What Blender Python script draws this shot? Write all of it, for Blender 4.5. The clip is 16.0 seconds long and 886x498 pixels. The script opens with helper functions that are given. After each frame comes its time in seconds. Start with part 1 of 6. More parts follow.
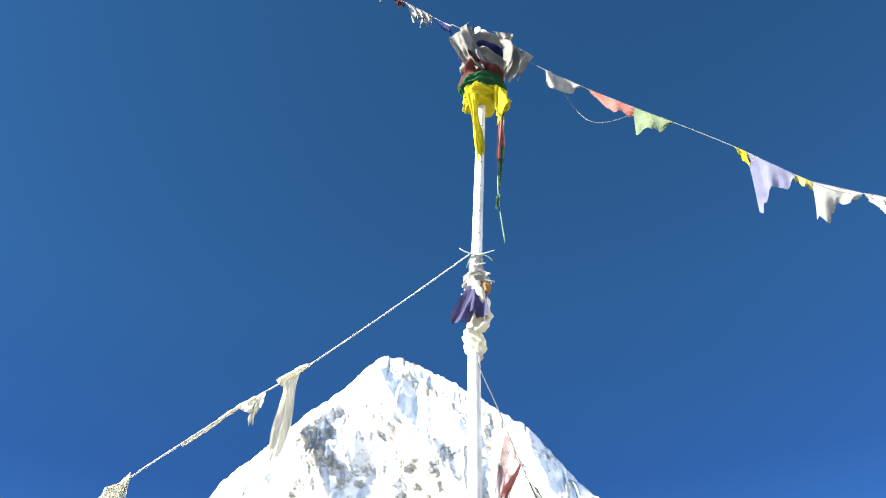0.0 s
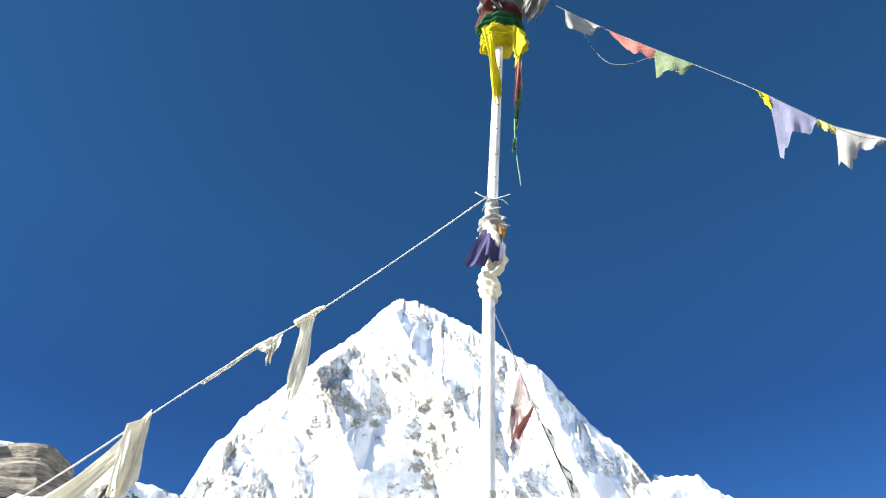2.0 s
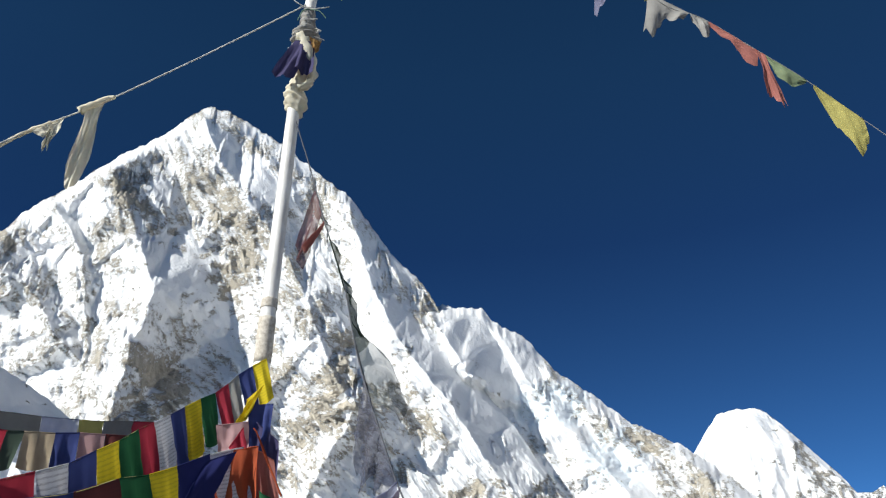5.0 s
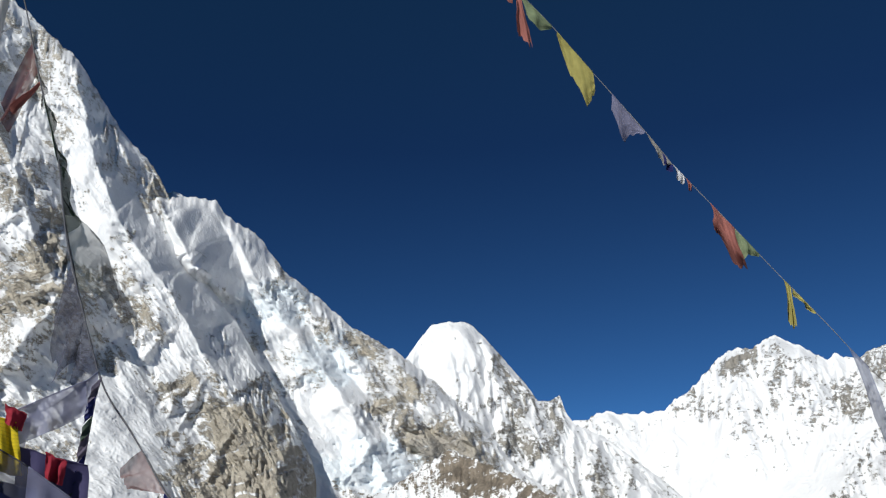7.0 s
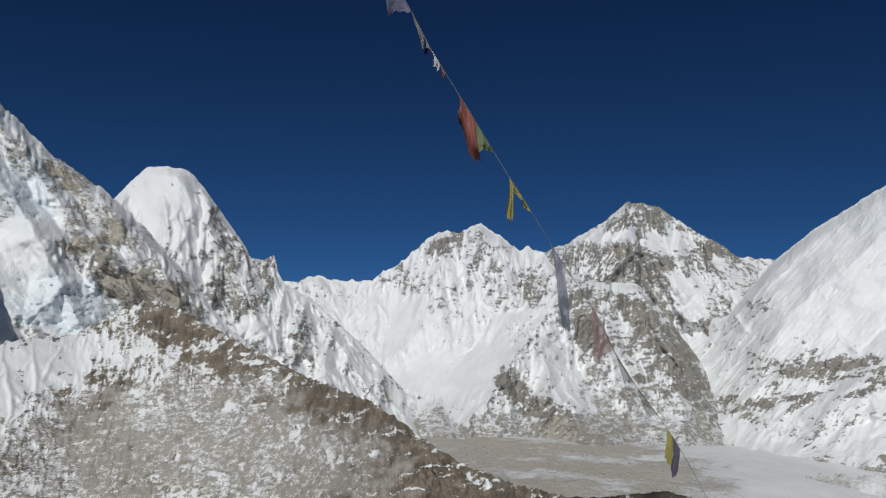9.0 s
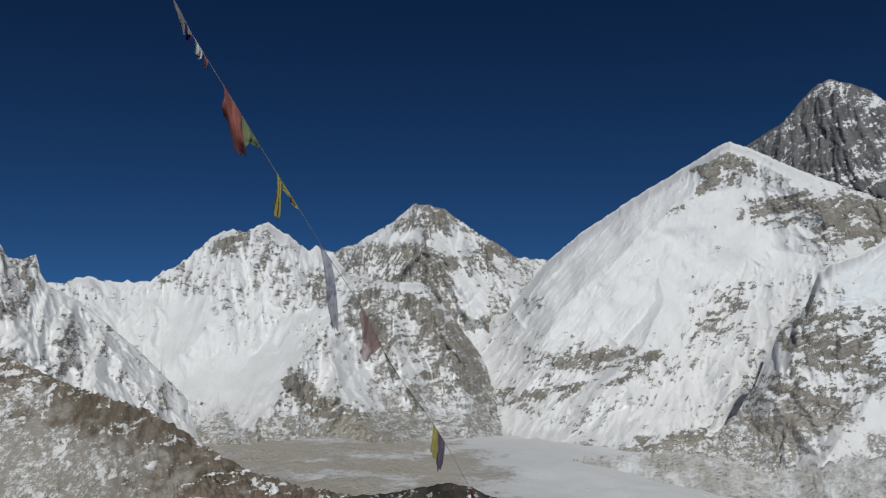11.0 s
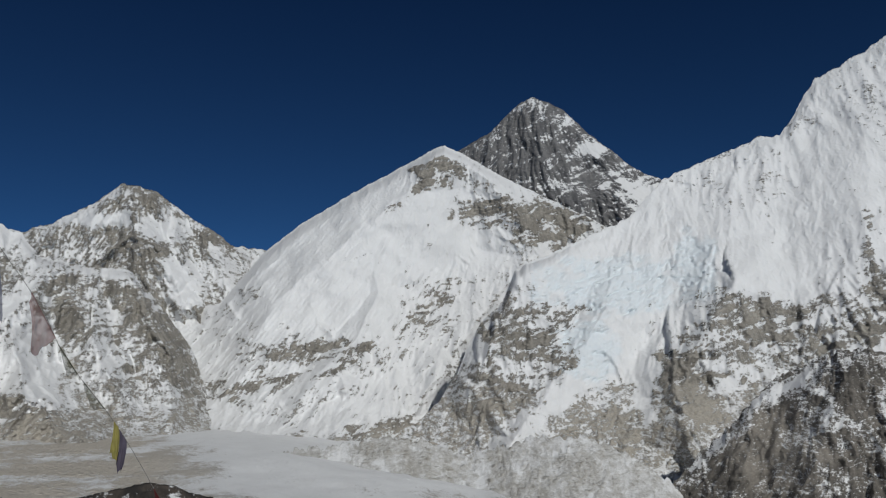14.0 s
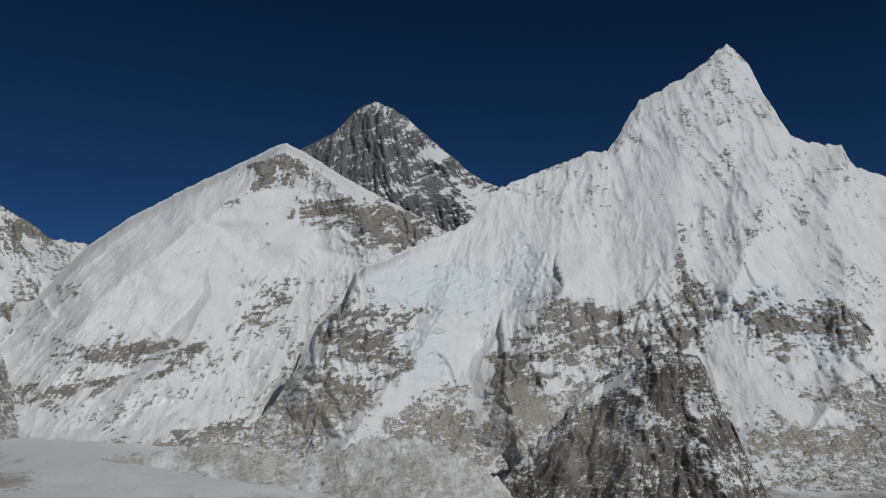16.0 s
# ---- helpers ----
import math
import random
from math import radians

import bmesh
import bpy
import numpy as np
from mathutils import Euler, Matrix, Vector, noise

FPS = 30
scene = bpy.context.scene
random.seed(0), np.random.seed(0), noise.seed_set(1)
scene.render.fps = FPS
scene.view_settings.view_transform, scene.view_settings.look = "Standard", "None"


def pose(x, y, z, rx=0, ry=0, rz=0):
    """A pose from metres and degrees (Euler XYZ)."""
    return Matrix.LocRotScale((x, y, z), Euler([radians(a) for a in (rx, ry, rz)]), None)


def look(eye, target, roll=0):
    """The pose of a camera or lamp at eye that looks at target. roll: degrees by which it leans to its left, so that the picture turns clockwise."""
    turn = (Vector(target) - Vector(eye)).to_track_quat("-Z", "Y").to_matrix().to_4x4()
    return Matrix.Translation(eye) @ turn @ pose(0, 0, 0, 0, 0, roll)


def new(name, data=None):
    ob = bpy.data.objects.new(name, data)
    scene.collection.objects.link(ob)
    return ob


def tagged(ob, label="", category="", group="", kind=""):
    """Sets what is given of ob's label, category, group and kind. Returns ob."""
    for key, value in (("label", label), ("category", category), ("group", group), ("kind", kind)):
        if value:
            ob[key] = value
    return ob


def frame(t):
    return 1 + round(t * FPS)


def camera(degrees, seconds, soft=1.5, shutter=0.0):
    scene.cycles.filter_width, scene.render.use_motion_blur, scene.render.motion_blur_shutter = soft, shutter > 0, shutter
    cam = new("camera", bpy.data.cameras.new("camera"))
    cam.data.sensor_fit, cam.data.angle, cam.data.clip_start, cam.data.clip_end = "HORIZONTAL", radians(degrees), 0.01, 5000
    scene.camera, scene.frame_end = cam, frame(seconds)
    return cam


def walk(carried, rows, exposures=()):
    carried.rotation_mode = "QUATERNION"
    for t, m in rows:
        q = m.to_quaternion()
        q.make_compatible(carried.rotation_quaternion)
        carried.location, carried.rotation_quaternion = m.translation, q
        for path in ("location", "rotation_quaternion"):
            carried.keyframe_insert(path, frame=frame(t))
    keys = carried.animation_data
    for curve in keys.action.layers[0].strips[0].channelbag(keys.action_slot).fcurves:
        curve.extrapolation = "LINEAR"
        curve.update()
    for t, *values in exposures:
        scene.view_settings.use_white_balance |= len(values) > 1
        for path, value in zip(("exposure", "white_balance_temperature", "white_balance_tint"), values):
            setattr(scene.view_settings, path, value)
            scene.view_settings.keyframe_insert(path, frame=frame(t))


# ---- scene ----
cam = camera(58.5, 16.0, soft=1.2)
# seconds, place in metres, turn in degrees; the phone swings round on a stretched arm
PATH = [
    (0, 0.000, 0.000, 1.600, 133.21, 0.89, 1.76),
    (0.5, 0.000, 0.000, 1.600, 132.45, 0.98, 2.02),
    (1, 0.000, 0.000, 1.600, 135.9, 0.72, 1.73),
    (1.5, 0.000, 0.000, 1.600, 132.96, 0.32, 1.70),
    (2, 0.000, 0.000, 1.600, 129.14, -0.17, 2.32),
    (2.5, 0.004, 0.000, 1.575, 123.43, 0.11, 1.56),
    (3, 0.008, 0.000, 1.550, 120.26, 0.29, -0.62),
    (3.2, 0.010, 0.000, 1.540, 119.6, 0.17, -1.30),
    (5.3, 0.100, -0.020, 1.543, 116.37, 1.60, -14.85),
    (5.5, 0.112, -0.022, 1.544, 116.51, 1.95, -16.34),
    (6, 0.148, -0.030, 1.544, 115.40, 2.75, -23.18),
    (6.5, 0.130, -0.027, 1.545, 110.88, 2.02, -30.73),
    (7, 0.100, -0.020, 1.546, 109.02, 1.84, -32.77),
    (7.5, 0.070, -0.005, 1.547, 105.81, 1.50, -35.36),
    (8, 0.030, 0.010, 1.548, 102.39, 0.10, -40.30),
    (8.5, 0.005, 0.022, 1.548, 99.25, -1.08, -47.27),
    (8.7, 0.000, 0.025, 1.549, 98.99, -1.37, -50.18),
    (10.8, 0.120, -0.065, 1.552, 99.86, 0.24, -66.63),
    (11, 0.135, -0.080, 1.552, 99.29, 0.56, -68.81),
    (11.5, 0.165, -0.105, 1.553, 98.32, 1.22, -73.99),
    (12, 0.175, -0.120, 1.554, 98.55, 1.44, -77.51),
    (12.5, 0.180, -0.130, 1.555, 98.27, 1.58, -79.53),
    (13, 0.187, -0.155, 1.555, 98.55, 1.56, -84.17),
    (13.5, 0.193, -0.175, 1.556, 98.33, 1.80, -87.20),
    (14, 0.200, -0.200, 1.557, 98.35, 1.28, -89.08),
    (14.5, 0.200, -0.200, 1.558, 97.22, 1.67, -91.52),
    (15, 0.195, -0.200, 1.558, 97.44, 2.21, -94.89),
    (15.5, 0.193, -0.203, 1.559, 98.26, 1.88, -98.30),
    (16, 0.190, -0.205, 1.560, 98.22, 1.29, -100.71),
]
walk(cam, [(t, pose(*p)) for t, *p in PATH],
     exposures=[(0, 2.66, 6800, 8), (1.5, 2.66, 6800, 8), (2.0, 2.38, 6700, 8), (2.6, 1.72, 6600, 9), (3.2, 1.12, 6550, 9), (5.3, 0.88, 6550, 9), (6.2, 0.7, 6550, 9), (7.0, 0.3, 6500, 10),
                (8.0, -0.1, 6500, 10), (8.8, -0.3, 6500, 10), (10.5, -0.47, 6500, 10), (12.5, -0.6, 6500, 10), (14.5, -0.66, 6500, 10), (16, -0.84, 6500, 10)])

# ---- light: an afternoon sun from the south-west, thin high air ----
SUN_AZ, SUN_EL = 245.0, 32.0
world = bpy.data.worlds.new("sky")
scene.world = world
world.use_nodes = True
wn = world.node_tree.nodes
sky = wn.new("ShaderNodeTexSky")
sky.sky_type = 'NISHITA'
sky.sun_disc = False
sky.sun_elevation, sky.sun_rotation = radians(SUN_EL), radians(SUN_AZ)
sky.altitude, sky.air_density, sky.dust_density, sky.ozone_density = 8000, 0.8, 0.05, 3.0
deep = wn.new("ShaderNodeMix")
deep.data_type, deep.blend_type = 'RGBA', 'MULTIPLY'
deep.inputs[0].default_value = 1.0
# thin air: the sky pales towards the horizon and deepens overhead
up_coord, up_z, up_ramp = wn.new("ShaderNodeTexCoord"), wn.new("ShaderNodeSeparateXYZ"), wn.new("ShaderNodeValToRGB")
world.node_tree.links.new(up_coord.outputs["Generated"], up_z.inputs[0])
world.node_tree.links.new(up_z.outputs[2], up_ramp.inputs[0])
for _p, _c in ((0.02, (0.41, 0.81, 1.0)), (0.22, (0.33, 0.69, 0.92)), (0.44, (0.235, 0.52, 0.77)), (0.62, (0.31, 0.71, 0.88)), (0.9, (0.335, 0.78, 0.91))):
    _e = up_ramp.color_ramp.elements.new(_p)
    _e.color = (*_c, 1)
for _k in (-1, 0):
    up_ramp.color_ramp.elements.remove(up_ramp.color_ramp.elements[_k])
world.node_tree.links.new(up_ramp.outputs[0], deep.inputs[7])
world.node_tree.links.new(sky.outputs[0], deep.inputs[6])
world.node_tree.links.new(deep.outputs[2], wn["Background"].inputs[0])
wn["Background"].inputs[1].default_value = 0.06
sun_data = bpy.data.lights.new("sun", 'SUN')
sun_data.energy, sun_data.angle, sun_data.color = 3.45, radians(0.5), (0.985, 0.985, 0.945)
sun = new("sun", sun_data)
_a, _e = radians(SUN_AZ), radians(SUN_EL)
sun.matrix_world = look((0, 0, 0), (-math.sin(_a) * math.cos(_e), -math.cos(_a) * math.cos(_e), -math.sin(_e)))


# ---- materials ----
def material(name):
    m = bpy.data.materials.new(name)
    m.use_nodes = True
    return m, m.node_tree.nodes, m.node_tree.links, m.node_tree.nodes["Principled BSDF"]


def ramp(nodes, links, source, stops):
    r = nodes.new("ShaderNodeValToRGB")
    while len(r.color_ramp.elements) < len(stops):
        r.color_ramp.elements.new(0.5)
    for e, (p, c) in zip(r.color_ramp.elements, stops):
        e.position, e.color = p, (*c, 1) if len(c) == 3 else c
    links.new(source, r.inputs[0])
    return r


def noise_node(nodes, links, scale, detail=6, rough=0.6, coord="Object", stretch=None):
    tc = nodes.new("ShaderNodeTexCoord")
    n = nodes.new("ShaderNodeTexNoise")
    n.inputs["Scale"].default_value, n.inputs["Detail"].default_value, n.inputs["Roughness"].default_value = scale, detail, rough
    if stretch:
        mp = nodes.new("ShaderNodeMapping")
        mp.inputs["Scale"].default_value = stretch
        links.new(tc.outputs[coord], mp.inputs[0])
        links.new(mp.outputs[0], n.inputs["Vector"])
    else:
        links.new(tc.outputs[coord], n.inputs["Vector"])
    return n


def math_node(nodes, links, op, a, b):
    n = nodes.new("ShaderNodeMath")
    n.operation = op
    for i, v in enumerate((a, b)):
        if isinstance(v, (int, float)):
            n.inputs[i].default_value = v
        else:
            links.new(v, n.inputs[i])
    return n.outputs[0]


def mountain_material(name, grain, dark, light, snow=(0.82, 0.825, 0.83), speckle=0.5, edge=0.1, rubble=(0.34, 0.31, 0.27), crags=0.7):
    """Rock under snow: the attribute 'rock' says how bare the face is; grain is the size in metres of the finest ledges."""
    m, n, l, b = material(name)
    at = n.new("ShaderNodeAttribute")
    at.attribute_name = "rock"
    fine = noise_node(n, l, 0.8 / grain, 4, 0.6, stretch=(1, 1, 1.8))
    mid = noise_node(n, l, 0.2 / grain, 4, 0.62, stretch=(1, 1, 2.4))
    s = math_node(n, l, 'ADD', math_node(n, l, 'MULTIPLY', math_node(n, l, 'SUBTRACT', fine.outputs[0], 0.5), speckle * 1.1),
                  math_node(n, l, 'MULTIPLY', math_node(n, l, 'SUBTRACT', mid.outputs[0], 0.5), speckle * 1.1))
    crag = noise_node(n, l, 0.3 / grain, 6, 0.6, stretch=(1, 1, 1.5))
    crag.noise_type = 'RIDGED_MULTIFRACTAL'
    crag.inputs["Roughness"].default_value, crag.inputs["Lacunarity"].default_value = 0.65, 2.1
    # ledges and knobs stay bare, hollows hold snow
    s = math_node(n, l, 'ADD', s, math_node(n, l, 'MULTIPLY', math_node(n, l, 'SUBTRACT', crag.outputs[0], 0.3), speckle * 0.35))
    s = math_node(n, l, 'ADD', s, at.outputs["Fac"])
    cover = ramp(n, l, s, [(0.5 - edge, (1, 1, 1)), (0.5 + edge, (0, 0, 0))])
    tone = noise_node(n, l, 0.12 / grain, 6, 0.7, stretch=(1, 1, 0.5))
    mean = tuple((p + q) / 2 for p, q in zip(dark, light))
    # crevice shade put into the rock colour: darker in the crag hollows
    crevice_shade = math_node(n, l, 'ADD', tone.outputs[0], math_node(n, l, 'MULTIPLY', math_node(n, l, 'SUBTRACT', crag.outputs[0], 0.5), 0.22))
    rock = ramp(n, l, crevice_shade, [(0.3, dark), (0.5, mean), (0.7, light)])
    rub = n.new("ShaderNodeAttribute")
    rub.attribute_name = "rubble"
    loose = ramp(n, l, fine.outputs[0], [(0.35, tuple(c * 0.78 for c in rubble)), (0.65, rubble)])
    ground = n.new("ShaderNodeMix")
    ground.data_type = 'RGBA'
    l.new(rub.outputs["Fac"], ground.inputs[0])
    l.new(rock.outputs[0], ground.inputs[6])
    l.new(loose.outputs[0], ground.inputs[7])
    white = noise_node(n, l, 0.08 / grain, 5, 0.6)
    snowc = ramp(n, l, white.outputs[0], [(0.3, tuple(c * 0.93 for c in snow)), (0.65, snow)])
    mix = n.new("ShaderNodeMix")
    mix.data_type = 'RGBA'
    l.new(cover.outputs[0], mix.inputs[0])
    l.new(ground.outputs[2], mix.inputs[6])
    old_ice = n.new("ShaderNodeAttribute")
    old_ice.attribute_name = "ice"
    frozen = n.new("ShaderNodeMix")
    frozen.data_type = 'RGBA'
    l.new(old_ice.outputs["Fac"], frozen.inputs[0])
    l.new(snowc.outputs[0], frozen.inputs[6])
    frozen.inputs[7].default_value = (0.73, 0.785, 0.82, 1)
    l.new(frozen.outputs[2], mix.inputs[7])
    l.new(mix.outputs[2], b.inputs["Base Color"])
    rough = ramp(n, l, cover.outputs[0], [(0, (0.92,) * 3), (1, (0.6,) * 3)])
    l.new(rough.outputs[0], b.inputs["Roughness"])
    b.inputs["Specular IOR Level"].default_value = 0.25
    # bare rock is craggy, snow is soft
    bare_rock = math_node(n, l, 'SUBTRACT', 1.08, cover.outputs[0])
    height = math_node(n, l, 'MULTIPLY', math_node(n, l, 'ADD', crag.outputs[0], math_node(n, l, 'MULTIPLY', s, 0.4)), bare_rock)
    drift = noise_node(n, l, 0.35 / grain, 7, 0.62, stretch=(1, 1, 0.6))
    drift.noise_type = 'RIDGED_MULTIFRACTAL'
    height = math_node(n, l, 'ADD', height, math_node(n, l, 'MULTIPLY', drift.outputs[0], 0.35))
    bump = n.new("ShaderNodeBump")
    bump.inputs["Strength"].default_value, bump.inputs["Distance"].default_value = 1.0, grain * crags
    l.new(height, bump.inputs["Height"])
    l.new(bump.outputs[0], b.inputs["Normal"])
    return m


# ---- terrain tools ----
rng = np.random.RandomState(7)
PERM = rng.permutation(512)
GRAD = rng.normal(size=(512, 2))
GRAD /= np.linalg.norm(GRAD, axis=1)[:, None]
JIT = rng.uniform(0, 1, (512, 3))


def perlin(x, y):
    xi, yi = np.floor(x).astype(int), np.floor(y).astype(int)
    xf, yf = x - xi, y - yi
    u, v = xf * xf * xf * (xf * (xf * 6 - 15) + 10), yf * yf * yf * (yf * (yf * 6 - 15) + 10)

    def corner(i, j):
        g = GRAD[PERM[(PERM[(xi + i) & 511] + yi + j) & 511]]
        return g[..., 0] * (xf - i) + g[..., 1] * (yf - j)
    a, b_ = corner(0, 0), corner(1, 0)
    c, d = corner(0, 1), corner(1, 1)
    return 1.5 * ((a + u * (b_ - a)) * (1 - v) + (c + u * (d - c)) * v)


def fractal(x, y, octaves=5, gain=0.5):
    s, a = 0, 1.0
    for k in range(octaves):
        s = s + a * perlin(x * 2 ** k + 17.3 * k, y * 2 ** k + 5.1 * k)
        a *= gain
    return s


def ridged(x, y, octaves=6, gain=0.52):
    """Sharp crests and round gullies, each finer octave strongest on the crests of the last."""
    s, a, w = 0, 1.0, 1.0
    for k in range(octaves):
        n = 1 - np.abs(perlin(x * 2 ** k + 31.7 * k, y * 2 ** k + 11.9 * k)) * 1.35
        n = n * n
        s = s + a * n * w
        w = np.clip(n * 1.6, 0.25, 1)
        a *= gain
    return s


def facets(x, y, octaves=3, gain=0.5, seed=0):
    """Angular crags: each cell holds a tilted pyramid, the highest one shows, so faces are flat and meet in sharp edges."""
    s, a = 0, 1.0
    for k in range(octaves):
        xi, yi = np.floor(x).astype(int), np.floor(y).astype(int)
        best = np.full(x.shape, -9.0)
        for i in (-1, 0, 1):
            for j in (-1, 0, 1):
                h = PERM[(PERM[(xi + i + seed + 7 * k) & 511] + yi + j) & 511]
                dx, dy = x - xi - i - JIT[h, 0], y - yi - j - JIT[h, 1]
                g = GRAD[h]
                p, q = dx * g[..., 0] + dy * g[..., 1], dy * g[..., 0] - dx * g[..., 1]
                over = np.maximum(np.maximum(np.abs(dx), np.abs(dy)) - 0.75, 0)
                best = np.maximum(best, JIT[h, 2] * 0.5 - np.where(p > 0, 0.55, 1.25) * np.abs(p) - 0.8 * np.abs(q) - 8 * over)
        s = s + a * best
        a *= gain
        x, y = x * 2.13 + 3.7, y * 2.13 + 1.3
    return s


def gullies(F, A, E, cell, seed, turn=0.0):
    """Ribs and gullies that run down the fall line of the face F (degrees forward): sharp crests at 1, round channels at -1."""
    n = max(1, int(cell * 0.22 / (A[0, 1] - A[0, 0])))
    G = blur(F, n)
    step, up = A[0, 1] - A[0, 0], np.maximum(np.gradient(E, axis=0), 1e-4)
    fe = np.gradient(G, axis=0) / up
    fa = np.gradient(G, axis=1) / step - fe * np.gradient(E, axis=1) / step
    dx, dy = np.clip(fa * fe + turn, -2.5, 2.5), -(1 + np.clip(fa * fa, 0, 6))
    size = np.hypot(dx, dy)
    px, py = -dy / size, dx / size
    x, y = A / cell + seed * 3.7, E / (cell * 1.25) + seed * 1.9
    xi, yi = np.floor(x).astype(int), np.floor(y).astype(int)
    c, s_, total = 0, 0, 1e-6
    for i in (-1, 0, 1):
        for j in (-1, 0, 1):
            h = PERM[(PERM[(xi + i + 13 * seed) & 511] + yi + j) & 511]
            qx, qy = x - xi - i - 0.2 - 0.6 * JIT[h, 0], y - yi - j - 0.2 - 0.6 * JIT[h, 1]
            w = np.clip(1 - (qx * qx + qy * qy) / 1.3, 0, 1) ** 2
            phase = 2 * math.pi * (1.25 * (qx * px + 1.25 * qy * py) + JIT[h, 2] * 0.6)
            c, s_, total = c + w * np.cos(phase), s_ + w * np.sin(phase), total + w
    cn = np.clip(c / np.maximum(np.hypot(c, s_), 0.25 * total), -1, 1)
    return 1 - 2 * np.sqrt((1 - cn) / 2)


def blur(f, n):
    """Box mean over 2n + 1 cells each way."""
    for axis in (0, 1):
        c = np.cumsum(np.pad(f, [(n + 1, n) if k == axis else (0, 0) for k in (0, 1)], mode="edge"), axis=axis)
        f = (c[2 * n + 1:] - c[:-2 * n - 1] if axis == 0 else c[:, 2 * n + 1:] - c[:, :-2 * n - 1]) / (2 * n + 1)
    return f


def ranked(f):
    return np.argsort(np.argsort(f.ravel())).reshape(f.shape) / f.size - 0.5


def smooth_curve(xs, pts):
    p = np.array(pts)
    return np.interp(xs, p[:, 0], p[:, 1])


def ridge_tree(az, top, low, spurs, degm, ribs, gap, twigs, rnd):
    """Straight ridge pieces (start, end, height at each in degrees forward, steepness of the left and right flank)."""
    lines = []

    def branch(start, way, length, h0, steep, level):
        """A rib that leaves a ridge and falls; way is its slant: -1 left, 1 right, 0 straight down."""
        p, h, pieces = start, h0, 2 + (level == 0)
        for k in range(pieces):
            lean = way * rnd.uniform(0.35, 0.8) + rnd.uniform(-0.2, 0.2)
            q = (p[0] + lean * length / pieces, p[1] - length / pieces * rnd.uniform(0.8, 1.1))
            h_end = h0 * (1 - (k + 1) / pieces) * rnd.uniform(0.9, 1.15) + 0.05 * h0
            lines.append((p, q, h, h_end, steep * rnd.uniform(0.9, 1.3), steep * rnd.uniform(0.9, 1.3)))
            if level < 2 and length > 1.2:
                for side in (-1, 1):
                    t = rnd.uniform(0.1, 0.9)
                    j = (p[0] + (q[0] - p[0]) * t, p[1] + (q[1] - p[1]) * t)
                    branch(j, side, length * rnd.uniform(0.28, 0.45), (h + (h_end - h) * t) * 0.92, steep * 1.1, level + 1)
            p, h = q, h_end

    for pts, ahead, left, right in spurs:
        h = ahead / degm
        for i, (p, q) in enumerate(zip(pts, pts[1:])):
            lines.append((p, q, h, h * (0.93 if i < len(pts) - 2 else 0.5), h / left, h / right))
            run = math.hypot(q[0] - p[0], q[1] - p[1])
            for k in range(max(1, int(run / (gap * 0.8)))):
                t = rnd.random()
                j = (p[0] + (q[0] - p[0]) * t, p[1] + (q[1] - p[1]) * t)
                for side, half in ((-1, left), (1, right)):
                    if rnd.random() < twigs:
                        branch(j, side, half * rnd.uniform(0.7, 1.3), h * 0.94, min(max(h / half, 0.7) * 1.1, 1.1), 1)
    x = az[0] + gap * 0.5
    while x < az[-1]:
        i = int(np.searchsorted(az, x))
        t, b = top[min(i, len(top) - 1)], low[min(i, len(top) - 1)]
        length = min((t - b) * rnd.uniform(0.35, 0.8), 9)
        if length > 0.8:
            h = ribs * rnd.uniform(0.5, 1.1) * min(length / 3, 1.6)
            p = (x, t)
            q = (x + rnd.uniform(-0.3, 0.3) * length * 0.4, t - length * 0.35)
            lines.append((p, q, 0.25 * h, h, 1.3, 1.3))
            branch(q, rnd.uniform(-0.5, 0.5), length, h, 1.15, 0)
            for k in range(2):
                u = rnd.random()
                branch((p[0] + (q[0] - p[0]) * u, p[1] + (q[1] - p[1]) * u), rnd.choice((-1, 1)), length * 0.4, h * (0.25 + 0.7 * u), 1.3, 1)
        x += gap * rnd.uniform(0.6, 1.4)
    return lines


